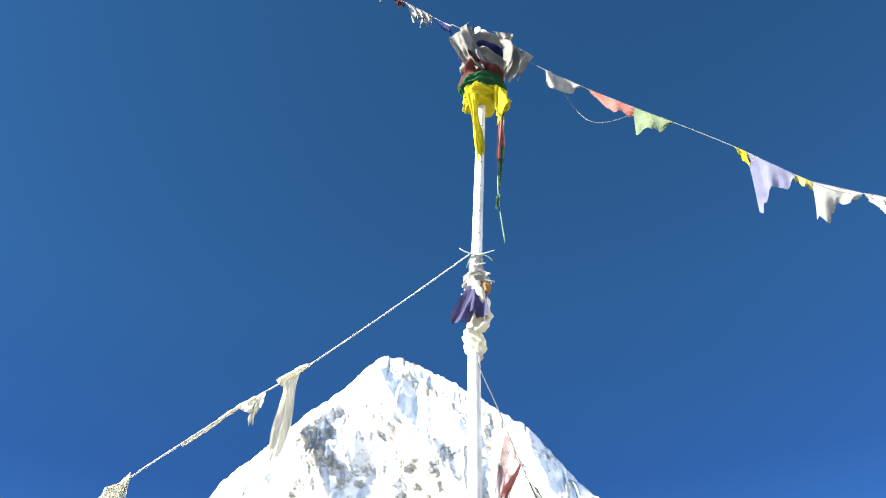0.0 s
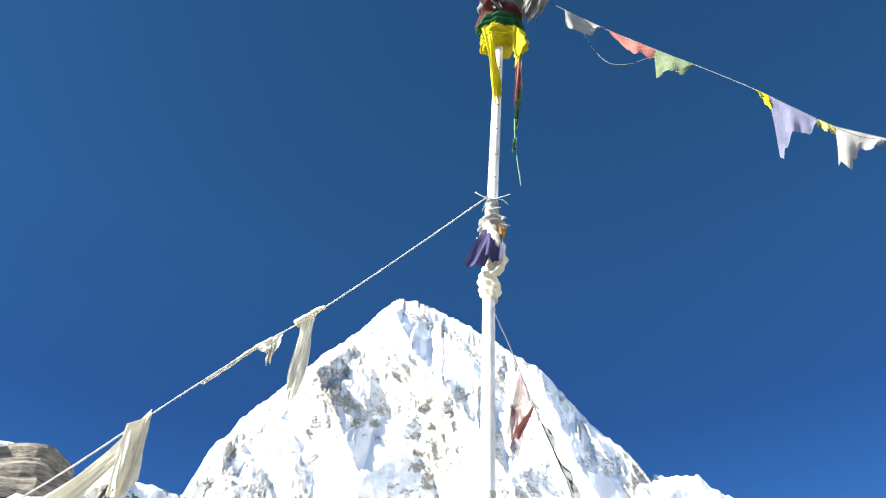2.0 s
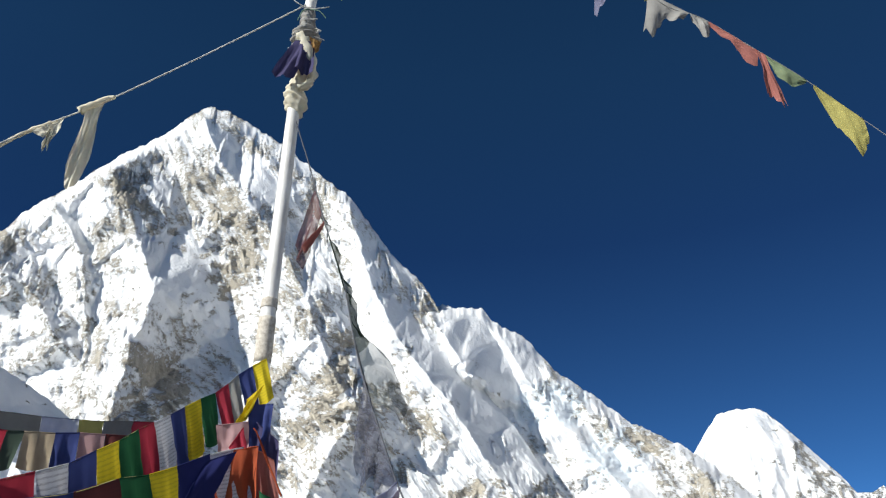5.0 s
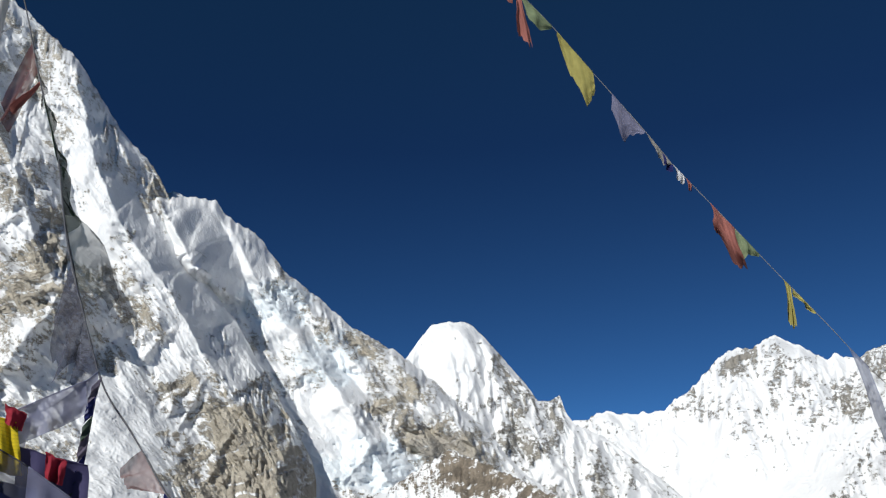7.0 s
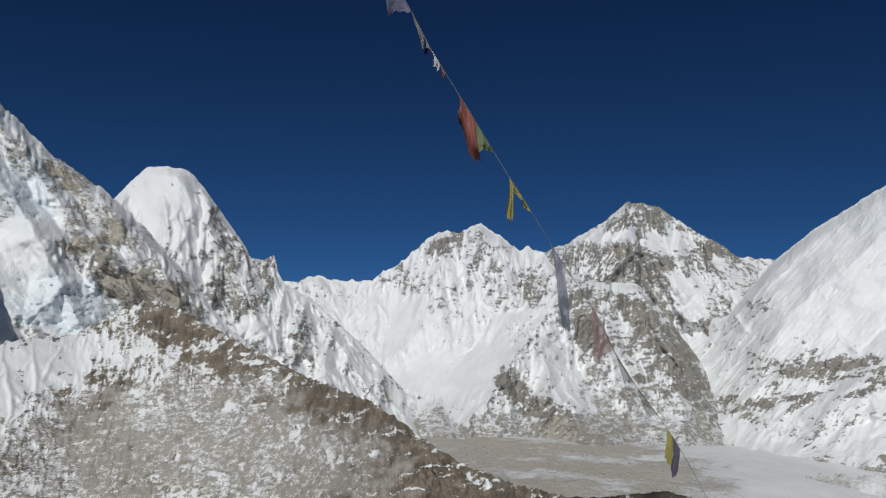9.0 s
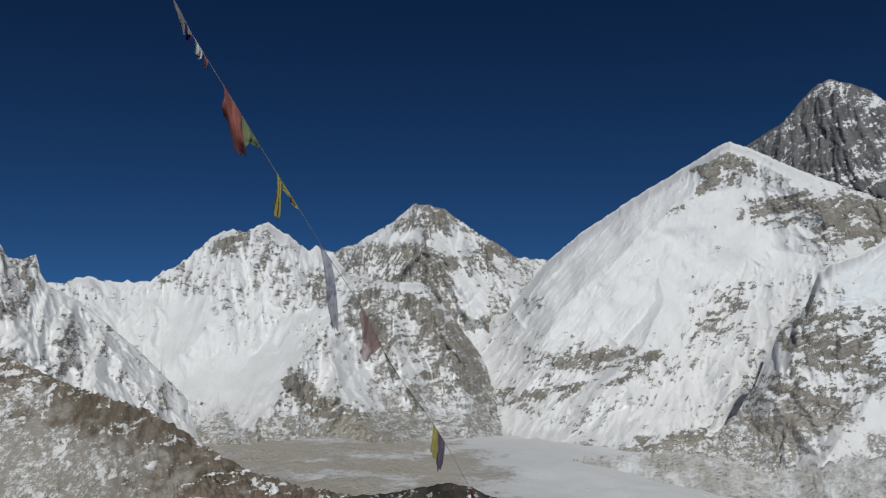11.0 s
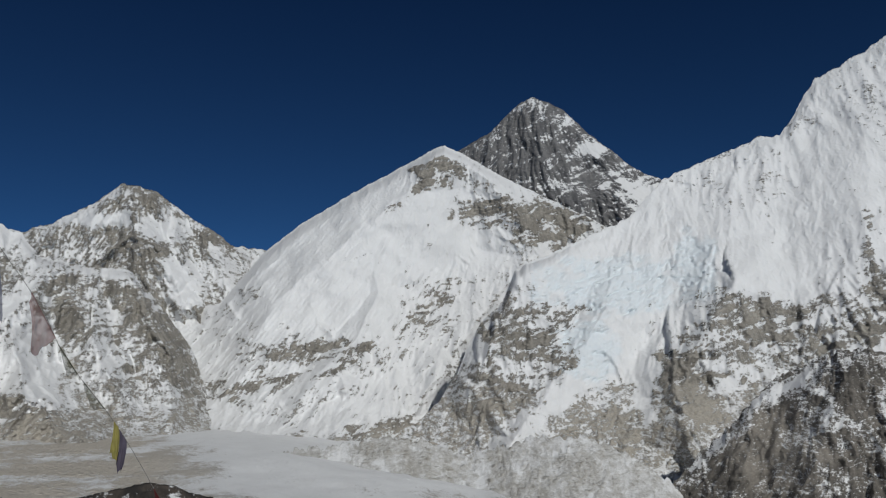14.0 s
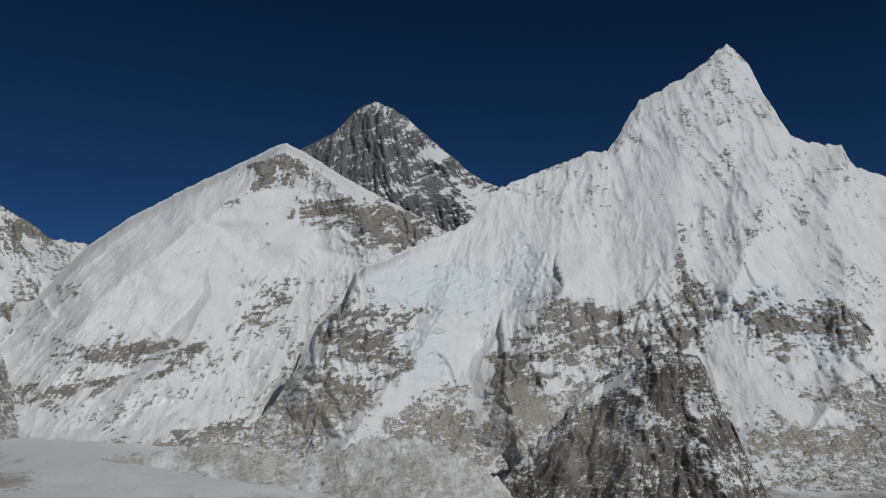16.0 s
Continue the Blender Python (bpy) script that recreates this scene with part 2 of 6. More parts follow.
def mountain(name, label, crest, foot, far, near, mat, step=0.09, relief=1.0, ribs=1.0, jag=0.12, bare=0.35, spurs=(), patches=(),
             seed=0, bend=1.0, category="mountain", contrast=0.5, scree=None, stain=0.42, flutes=0.0, strata=0.0, rib_gap=1.5, twigs=0.85,
             lean=0.0, crags=1.0, gully=2.6, loose=(), blocks=(), bands=()):
    """A mountain as it rises from its foot to its crest. crest, foot: (bearing, height) in degrees as seen from the viewpoint;
    far, near: metres to crest and foot (numbers, or (bearing, metres) pairs). spurs: (points from top to bottom, metres forward, width of the
    left and of the right flank in degrees). patches: (bearing, height, half width, half height, more rock (+) or snow (-)).
    scree: height in degrees under which the rock is rubble; loose: patches of rubble; blocks: broken ice;
    bands: (points, half width at the start and end, more rock or snow). gully: width in degrees of the largest gullies. lean: how far the gullies run to the right as they fall."""
    a0, a1 = crest[0][0], crest[-1][0]
    az = np.linspace(a0, a1, int((a1 - a0) / step) + 1)
    top, low = smooth_curve(az, crest), smooth_curve(az, foot)
    top = top + jag * fractal(az * 1.3 + seed * 9.7, az * 0 + seed, 6, 0.62)
    low = np.minimum(low, top - 0.4)
    rf = smooth_curve(az, far) if isinstance(far, (list, tuple)) else np.full(az.shape, float(far))
    rn = smooth_curve(az, near) if isinstance(near, (list, tuple)) else np.full(az.shape, float(near))
    soft = np.hanning(int(min(8, (a1 - a0) / 3) / step) | 1)
    soft /= soft.sum()
    rf, rn = (np.convolve(np.pad(q, len(soft) // 2, mode="edge"), soft, mode="valid") for q in (rf, rn))
    rows = int((top - low).max() / step) + 2
    s = np.linspace(0, 1, rows)[:, None]
    A = np.broadcast_to(az, (rows, len(az)))
    E = low + (top - low) * s
    broad = np.convolve(np.pad(top, len(soft) // 2, mode="edge"), soft, mode="valid")
    r = rn + (rf - rn) * np.clip((E - low) / np.maximum(broad - low, 0.4), 0, 1.6) ** bend
    degm = float(rf.mean()) * math.pi / 180
    warp_a, warp_e = fractal(A * 0.45 + seed, E * 0.45 + 3, 5, 0.55), fractal(A * 0.45 + 40, E * 0.45 + seed, 5, 0.55)
    depth = top - E
    slow = A + 0.9 * warp_a + 0.8 * fractal(A * 0.12 + seed, E * 0.12, 2)
    # a tree of ridges: the main spurs, ribs that fall from the crest, and smaller ribs that branch off both
    lines = ridge_tree(az, top, low, spurs, degm, ribs, rib_gap, twigs, random.Random(seed * 77 + 5))
    wa = A + 0.25 * fractal(A * 0.5 + seed, E * 0.5 + 3, 2, 0.35)
    we = E + 0.25 * fractal(A * 0.5 + 40, E * 0.5 + seed, 2, 0.35)
    high = np.zeros(E.shape)
    for (ax, ay), (bx, by), h0, h1, left, right in lines:
        reach = max(h0, h1) / min(left, right)
        c0, c1 = np.searchsorted(az, [min(ax, bx) - reach - 0.6, max(ax, bx) + reach + 0.6])
        if c1 - c0 < 2:
            continue
        x, y = wa[:, c0:c1], we[:, c0:c1]
        dx, dy = bx - ax, by - ay
        u = np.clip(((x - ax) * dx + (y - ay) * dy) / (dx * dx + dy * dy), 0, 1)
        px, py = x - ax - u * dx, y - ay - u * dy
        d = np.hypot(px, py)
        value = h0 + (h1 - h0) * u - d * np.where(px < 0, left, right)
        high[:, c0:c1] = np.maximum(high[:, c0:c1], value)
    high = high * degm
    smooth, ice = np.zeros(E.shape), np.zeros(E.shape)
    slant = A + smooth_curve(A, lean if isinstance(lean, (list, tuple)) else [(0, lean), (1, lean)]) * (E - float(E.mean()))
    flute = flutes * ridged(slant * 3.0 + 0.4 * warp_a, E * 0.35 + seed, 4, 0.55)
    bumps = 0.3 * fractal(A * 0.3, E * 0.3 + seed, 3)
    ragged = fractal(A * 0.9 + seed, E * 1.1 + 8, 6, 0.72)
    ledges = fractal((A + 2 * E) * 0.25 + seed, (E - 0.35 * A + 0.4 * warp_e) * 2.2, 6, 0.7)
    rock = bare + stain * fractal(slow * 0.4 + 50 + seed, E * 0.5 + 0.5 * warp_e, 6, 0.62) + strata * ledges
    for pa, pe, ha, he, more in patches:
        q = ((A - pa) / ha) ** 2 + ((E - pe) / he) ** 2 + 1.3 * fractal(A * 0.8 + pa, E * 1.1 + pe, 6, 0.7)
        inside = np.clip((1.7 - q) / 1.5, 0, 1)
        rock = rock + more * inside * (0.66 + 0.75 * ledges if more > 0 else 1)
        if more < 0:
            smooth = np.maximum(smooth, np.clip((1.5 - ((wa - pa) / ha) ** 2 - ((we - pe) / he) ** 2 - 0.6 * fractal(A * 0.5 + pa, E * 0.5 + pe, 2, 0.4)) / 1.5, 0, 1))
    for pts, w0, w1, more in bands:
        near_by, at = np.full(E.shape, 99.0), np.zeros(E.shape)
        for k, ((ax, ay), (bx, by)) in enumerate(zip(pts, pts[1:])):
            dx, dy = bx - ax, by - ay
            u = np.clip(((wa - ax) * dx + (we - ay) * dy) / (dx * dx + dy * dy), 0, 1)
            d = np.hypot(wa - ax - u * dx, we - ay - u * dy)
            at = np.where(d < near_by, (k + u) / (len(pts) - 1), at)
            near_by = np.minimum(near_by, d)
        inside = np.clip(1.5 - near_by / (w0 + (w1 - w0) * at) - 0.75 * ragged, 0, 1)
        rock = rock + more * inside * (0.7 + 0.6 * ledges if more > 0 else 1)
        if more < 0:
            smooth = np.maximum(smooth, inside * min(1, -more))
    rubble = np.zeros(E.shape) if scree is None else np.clip((scree - E) / 1.4 + 0.8 * fractal(A * 0.5 + 9, E * 0.8, 4), 0, 1)
    for pa, pe, ha, he, more in loose:
        q = ((A - pa) / ha) ** 2 + ((E - pe) / he) ** 2 + 1.2 * fractal(A * 0.7 + pa, E * 0.9 + pe, 6, 0.66)
        rubble = np.clip(rubble + more * np.clip((1.6 - q) / 1.2, 0, 1), 0, 1)
    smooth = np.maximum(smooth, 0.75 * rubble)
    F = (high * relief - r) / degm
    swing = 0.8 * smooth_curve(A, lean if isinstance(lean, (list, tuple)) else [(0, lean), (1, lean)]) + 0.8 * fractal(A * 0.22 + seed, E * 0.3 + 4, 3, 0.6)
    carve = np.clip(0.5 + 0.6 * blur(rock, 4), 0.4, 1.0) * (1 - 0.7 * smooth)
    cell, size, cut = gully, 0.16 * gully * crags, np.zeros(E.shape)
    for k in range(6):
        if cell < 3.6 * step:
            break
        g = gullies(F + cut, A, E, cell, seed + 3 * k, swing)
        cut = cut + size * carve * g * np.clip(depth / (0.3 * cell) + 0.15, 0, 1)
        cell, size = cell * 0.5, size * 0.52
    rough = facets(slant * 3.1 + 5, E * 2.6 + 2, 3, 0.55, seed + 90)
    cut = cut + (0.4 + 0.6 * crags) * 0.14 * rough * np.clip(blur(rock, 2), 0.0, 0.9) * (1 - 0.85 * smooth)
    fwd = relief * (high + degm * (cut + 0.05 * flute + bumps))
    for pa, pe, ha, he, more in blocks:
        q = ((A - pa) / ha) ** 2 + ((E - pe) / he) ** 2 + 0.8 * fractal(A * 0.6 + pa, E * 0.8 + pe, 4, 0.6)
        inside = np.clip((1.3 - q) / 0.8, 0, 1)
        broken = facets(slant * 1.1 + pa + 0.5 * warp_a, (E - 0.3 * A) * 2.6 + 0.7 * warp_e, 4, 0.62, seed + 20) * (0.6 + 0.8 * ragged)
        fwd = fwd + more * degm * inside * broken
        ice = np.maximum(ice, inside * np.clip(0.75 - 0.9 * broken, 0, 1))
    fade = np.clip(depth / 0.9, 0, 1)
    fade = np.clip(fade * (2 - fade), 0.25, 1) * np.clip(s * 6, 0.2, 1)
    r = r - fwd * fade
    X, Y, Z = r * np.sin(np.radians(A)), r * np.cos(np.radians(A)), 1.6 + r * np.tan(np.radians(E))
    P = np.stack([X, Y, Z], -1)
    N = np.cross(np.gradient(P, axis=1), np.gradient(P, axis=0))
    N /= np.linalg.norm(N, axis=-1)[..., None] + 1e-9
    steep = 1 - np.abs(N[..., 2])
    bulge = fwd - blur(fwd, max(2, int(0.35 / step)))
    knob = fwd - blur(fwd, max(1, int(0.13 / step)))
    rock = rock + contrast * (ranked(steep) + 0.45 * ranked(bulge) + 0.35 * ranked(knob)) * (1 - 0.7 * smooth)
    rock = rock * (1 - 0.5 * rubble) + 0.5 * rubble
    rock = np.where(rock > 0.55, 0.55 + 0.55 * (rock - 0.55), rock)
    # the far side falls away behind the crest
    back = [P]
    for k in range(1, 9):
        rb = r[-1] + (rf - rn) * 0.16 * k
        zb = Z[-1] - np.maximum(Z[-1] + 460, 80) * (k / 8) ** 0.8
        back.append(np.stack([rb * np.sin(np.radians(az)), rb * np.cos(np.radians(az)), zb], -1)[None])
    P = np.concatenate(back)
    # and the foot runs on down under the valley floor
    front = []
    for k in range(4, 0, -1):
        rb = r[0] - 40 * k
        zb = Z[0] - np.maximum(Z[0] + 480, 20) * (k / 4) ** 0.8
        front.append(np.stack([rb * np.sin(np.radians(az)), rb * np.cos(np.radians(az)), zb], -1)[None])
    P = np.concatenate(front + [P])
    around = lambda q: np.concatenate([np.repeat(q[:1], 4, 0), q, np.repeat(q[-1:], 8, 0)])
    ob = grid_mesh(name, P, mat, {"rock": around(rock), "rubble": around(rubble), "ice": around(ice)})
    return tagged(ob, label, category, kind="structure")


def grid_mesh(name, P, mat, attributes=()):
    h, w = P.shape[:2]
    i = (np.arange(h - 1)[:, None] * w + np.arange(w - 1)[None]).ravel()
    quads = np.stack([i, i + 1, i + 1 + w, i + w], 1)
    me = bpy.data.meshes.new(name)
    me.vertices.add(h * w)
    me.vertices.foreach_set("co", P.reshape(-1).astype(np.float32))
    me.loops.add(quads.size)
    me.loops.foreach_set("vertex_index", quads.ravel().astype(np.int32))
    me.polygons.add(len(quads))
    me.polygons.foreach_set("loop_start", np.arange(0, quads.size, 4, dtype=np.int32))
    me.update(calc_edges=True)
    me.polygons.foreach_set("use_smooth", np.ones(len(quads), dtype=bool))
    for key, values in dict(attributes).items():
        me.attributes.new(key, 'FLOAT', 'POINT').data.foreach_set("value", np.clip(values, -1, 2).reshape(-1).astype(np.float32))
    me.materials.append(mat)
    me.update()
    return new(name, me)

# ---- the mountains round the viewpoint ----
ROCK_WARM = mountain_material("pale_granite_and_snow", 2.8, (0.34, 0.308, 0.255), (0.60, 0.545, 0.455), speckle=0.8, rubble=(0.38, 0.355, 0.32), crags=2.0)
# grey rock of the far walls, its colours lightened to hold the distance haze
ROCK_GREY = mountain_material("hazed_grey_rock_and_snow", 7.0, (0.235, 0.22, 0.195), (0.50, 0.468, 0.41), speckle=1.05, rubble=(0.47, 0.435, 0.38), crags=1.5)
ROCK_DARK = mountain_material("dark_rock_and_snow", 7.0, (0.115, 0.115, 0.12), (0.27, 0.265, 0.26), speckle=1.0)
ROCK_SHADE = mountain_material("dark_and_shaded_scree_and_snow", 4.0, (0.095, 0.088, 0.08), (0.26, 0.236, 0.205), speckle=1.0)
ROCK_BROWN = mountain_material("brown_scree_and_snow", 2.4, (0.11, 0.092, 0.072), (0.32, 0.265, 0.205), rubble=(0.38, 0.355, 0.32), speckle=0.7)
ROCK_NEAR = mountain_material("dark_stones_and_snow", 0.5, (0.03, 0.028, 0.027), (0.11, 0.09, 0.075), speckle=0.8)
DEBRIS = mountain_material("glacier_ice_and_debris", 5.0, (0.46, 0.44, 0.41), (0.66, 0.645, 0.62), snow=(0.88, 0.885, 0.89), rubble=(0.64, 0.585, 0.51), speckle=1.0, crags=1.2, edge=0.22)
MORAINE = mountain_material("grey_moraine_dusted_with_snow", 5.0, (0.26, 0.245, 0.22), (0.44, 0.42, 0.38), rubble=(0.43, 0.405, 0.36), speckle=0.6, crags=1.0, edge=0.26)

mountain("snow_peak_north", "steep snow peak of pale granite with rock ribs",
         [(-34, 17), (-29, 18), (-24, 19), (-21.1, 20.78), (-19.9, 23.78), (-19.5, 24.48), (-18.9, 24.78), (-18.1, 26.08), (-14.5, 29.28), (-12.1, 31.38), (-10.1, 32.58), (-7.9, 34.45),
          (-7, 35.15), (-6.2, 35.45), (-5, 35.35), (-3.3, 34.85), (-1, 33.95), (2.2, 32.25), (5.9, 30.08), (8.3, 27.18), (9.7, 25.7), (11.6, 24.1), (12.9, 22.2), (13.8, 20.4),
          (14.9, 17.7), (18.2, 13.8), (20, 10.8), (22, 7.5), (23.8, 4.3), (24.3, 2.2), (24.6, -0.5), (25.2, -6), (26, -11)],
         [(-34, 4), (0, 2), (10, -4), (18, -9), (26, -12.5)], [(-34, 1700), (-6, 2050), (12, 1880), (18, 1850), (22, 1750), (26, 1450)], [(-34, 1350), (0, 1250), (26, 1000)],
         ROCK_WARM, step=0.086, bare=0.38, ribs=0.3, rib_gap=2.2, twigs=0.55, lean=[(-20, 1.2), (-10, 1.7), (6, 1.7), (14, 1.3), (22, 0.6)], stain=0.3, contrast=0.36, jag=0.14, crags=0.85,
         bands=[([(-8.8, 17.7), (-6.7, 16.6), (-6.2, 14.9)], 0.8, 1, 0.9), ([(-5.4, 30.1), (-2.5, 28.1), (-2.8, 24.9)], 1.2, 1.5, 0.4), ([(-12.7, 29.5), (-9.5, 27.4), (-6.4, 25.3), (-0.5, 19.7)], 0.5, 1, 0.45),
                ([(5.7, 19.6), (4.5, 16.9), (3.2, 13.8)], 0.6, 1.2, 0.6), ([(-6.6, 33.9), (-3.1, 31.6), (0, 29.6)], 0.4, 0.6, -1), ([(8.6, 22.3), (11.8, 19.3), (15.4, 16), (19.5, 12.4)], 0.7, 1, -0.9),
                ([(-19.6, 24.5), (-18.2, 23.7)], 0.3, 0.3, 0.8), ([(17.6, 7.4), (20, 4), (20.6, -0.1)], 1.2, 2.4, 1), ([(9, 9), (10.7, 5.5), (12.4, 1.9)], 0.8, 1.3, -1.1),
                ([(13.7, 9.2), (15.3, 9.7)], 0.5, 0.6, 0.7)],
         spurs=[([(-13.4, 30.7), (-12.1, 28.5), (-9.8, 25.1), (-8.4, 22.6), (-9.4, 18.7), (-9.9, 15.3), (-10.1, 10)], 235, 5.5, 3.6),
                ([(-7.2, 35.2), (-4.9, 31.9), (-2.4, 29.4), (0.5, 26.0), (3.0, 22.4), (4.4, 18.4), (6.6, 15.4), (7.6, 12.5)], 150, 6.5, 2.0),
                ([(5.6, 29.6), (7.2, 25), (9.4, 20.5), (13.4, 15.8), (16.2, 11.2), (18.8, 8), (21.2, 4), (22.4, -1), (23.2, -8)], 120, 3.4, 2.4),
                ([(8.6, 26.8), (10.9, 22), (14.2, 17), (18, 11.5)], 45, 1.6, 1.4),
                ([(-19.6, 24.5), (-18.3, 22.1), (-15.8, 21.0), (-13.8, 18.3), (-10.6, 15.2)], 150, 2.6, 1.7),
                ([(-16.4, 27.6), (-13.6, 24.0), (-12.9, 20.6), (-11.3, 17.4)], 135, 2.6, 1.4)],
         patches=[(-2.3, 30.7, 0.9, 1.6, -0.5), (8.2, 18.8, 1.5, 2.0, -0.8), (12.6, 17.5, 1.5, 2.2, -0.5), (15.3, 13.5, 1.6, 1.8, -0.5), (11.0, 4.4, 1.7, 3.8, -1.2), (19.2, 2.8, 4.4, 4.4, 1.0), (14, 8.5, 1.0, 0.9, 0.6), (11.3, 15.4, 1.0, 1.4, 0.45),
                  (-3.4, 27.4, 2.6, 3.4, 0.22), (6.2, 15.4, 1.9, 2.8, 0.6), (-7.6, 15.2, 2.4, 1.8, 0.5), (-6.8, 24, 2.8, 2.6, -0.4), (-2.5, 20.6, 2.4, 2.2, -0.35), (7, 24, 1.0, 2.6, -0.4),
                  (-11, 29, 1.2, 2.2, 0.3), (12.9, 21.4, 1.6, 2.2, 0.4), (-15, 25, 1.4, 2.2, -0.25), (14, 7, 3, 4, -0.15)], seed=1)
# rocky ridge in dark scree tones that also carry the shade it lies in
mountain("snow_ridge_west", "low rocky snow ridge below the snow peak",
         [(-42, 16), (-36, 18.5), (-32, 20.2), (-29.5, 20.0), (-28, 20.3), (-26.6, 20.9), (-26, 22.1), (-25.4, 21.2), (-23.2, 21.1), (-21.1, 20.6), (-19.5, 18.6), (-17.6, 16.6), (-14, 14.7), (-9.5, 11.5), (-6, 9)],
         [(-42, 2), (-6, 2)], 1200, 900, ROCK_SHADE, step=0.1, bare=0.3, seed=2, category="ridge", lean=0.9, ribs=0.2, rib_gap=2.5, twigs=0.5, stain=0.25, contrast=0.5, jag=0.08,
         bands=[([(-25.9, 19.4), (-22.6, 16.7), (-18.4, 13.7)], 0.9, 1.3, 0.6)],
         patches=[(-27, 17, 4.2, 3.0, 1.0), (-22.6, 14.3, 4.0, 2.6, 1.0), (-21.4, 18.2, 1.7, 2.0, -0.9), (-17.6, 14.5, 2.0, 2.0, -0.9), (-14.5, 12.5, 2.5, 2, -0.8), (-19.5, 16.5, 1.6, 2.0, -0.9)],
         spurs=[([(-26, 21.5), (-24.6, 19.2), (-22.7, 17.1), (-18.4, 14), (-14, 10)], 80, 3.5, 3.0)])
mountain("snow_ridge_east", "long snow ridge with ice cliffs falling east",
         [(6, 22), (11.5, 22.4), (12.5, 22.5), (16.3, 22.1), (16.9, 21.3), (19.2, 20.0), (19.9, 19.4), (21.4, 17.5), (24.4, 15.3), (26.2, 13.7), (30.4, 11.3), (33, 9), (36, 6), (38.5, 3), (42, 0.5), (48, -4), (54, -9)],
         [(6, -10), (20, -14), (54, -15)], [(6, 2000), (12.5, 2000), (16.5, 2050), (21, 2080), (30, 2100), (54, 1900)], [(6, 1200), (25, 1050), (54, 1100)], ROCK_WARM, step=0.1, bare=0.32, ribs=0.2, rib_gap=2.6, twigs=0.5, seed=3, category="ridge",
         lean=[(10, 0.8), (25, 1.0), (50, 1.0)], stain=0.22, contrast=0.3, jag=0.16, bend=0.8, blocks=[(21, 15, 2.6, 1.8, 0.36), (28, 3.8, 4, 2.0, 0.3), (34, 0.6, 4.5, 2, 0.3), (39, -3.4, 4, 2, 0.25), (25, 11, 2.5, 2, 0.22), (31, -3, 4, 3, 0.2)],
         bands=[([(14.4, 21.5), (16.5, 19.4), (18.6, 17.2)], 0.6, 0.9, -0.9), ([(30.5, 6.2), (34.5, 3.8), (36, 1.8)], 0.7, 1.3, 0.9), ([(27.7, 7.9), (30.1, 7.8)], 0.4, 0.5, 0.6),
                ([(26, 12.7), (28, 11.9)], 0.3, 0.4, 0.5), ([(24.1, 7.9), (26.5, 4.7), (29.7, 2)], 0.9, 1.4, -0.8), ([(27.8, 0.5), (29.7, -0.7)], 0.8, 1, 0.7)],
         spurs=[([(11.8, 22.6), (13.2, 20.5), (14.6, 18.0), (15.6, 16)], 210, 2.0, 3.6), ([(17.2, 21.2), (19.0, 17.3), (22.5, 12.7), (26.4, 7.6), (29, 3)], 90, 1.8, 3.4), ([(21.3, 17.2), (24.5, 13.3), (29.6, 8.4), (32, 5)], 90, 2.5, 2.5),
                ([(26.5, 13.4), (30.5, 10), (33.6, 6.9), (36, 4)], 90, 2.5, 2.5)],
         patches=[(15, 20, 2.2, 2.0, -0.9), (18.2, 17.6, 1.8, 1.6, -0.8), (27.8, 11.6, 2.0, 1.2, 0.3), (29.5, 8.6, 2.2, 1.4, 0.4), (33, 4.6, 2.6, 1.6, 0.7), (25, 9, 2.4, 3, -0.15), (28.5, -0.9, 1.8, 2.2, 0.8), (30, -4.6, 3.6, 1.8, 0.75), (26.5, -6.5, 3, 1.6, 0.4),
                  (24.4, 3.5, 0.9, 3.4, -0.9), (28.5, 3.6, 2.6, 1.4, -0.3), (33.5, 0.6, 2.6, 1.2, -0.3), (38.4, -3.3, 3.0, 1.2, -0.2), (23.6, -3.6, 1.6, 2.2, -1.0), (36, -4.5, 7, 4, 0.2), (21, 14, 1.6, 1.4, -0.2)],
         loose=[(30, -3, 4.5, 4, 0.8), (36, -4, 6, 5, 0.8), (33, 4, 3, 2, 0.6), (42, -5, 6, 4, 0.8)])
mountain("snow_dome_peak", "rounded snow peak with a rocky shoulder",
         [(27, 8), (30.4, 11.2), (31.5, 12.6), (32.3, 13.5), (32.9, 13.7), (34.9, 13.7), (35.5, 13.3), (36.6, 12.1), (39.1, 9.0), (39.8, 7.9), (40.6, 7.8), (41.4, 8.2), (41.7, 7), (42.3, 6.1), (44.2, 5.2), (48, 2), (53, -3)],
         [(27, 0), (53, -6)], 3300, 2700, ROCK_GREY, bare=0.3, jag=0.06,
         spurs=[([(34.1, 13.7), (35.5, 10.8), (34.6, 6.8), (35, 2)], 100, 3.0, 1.8), ([(36.6, 12.1), (37.2, 8.9), (39.7, 5.4), (41, 2)], 90, 1.6, 2.5)],
         patches=[(33.3, 11.5, 2.4, 2.8, -0.9), (37.3, 10.5, 0.9, 2, 0.45), (39.5, 7, 1.8, 2.6, 0.35)], seed=4)
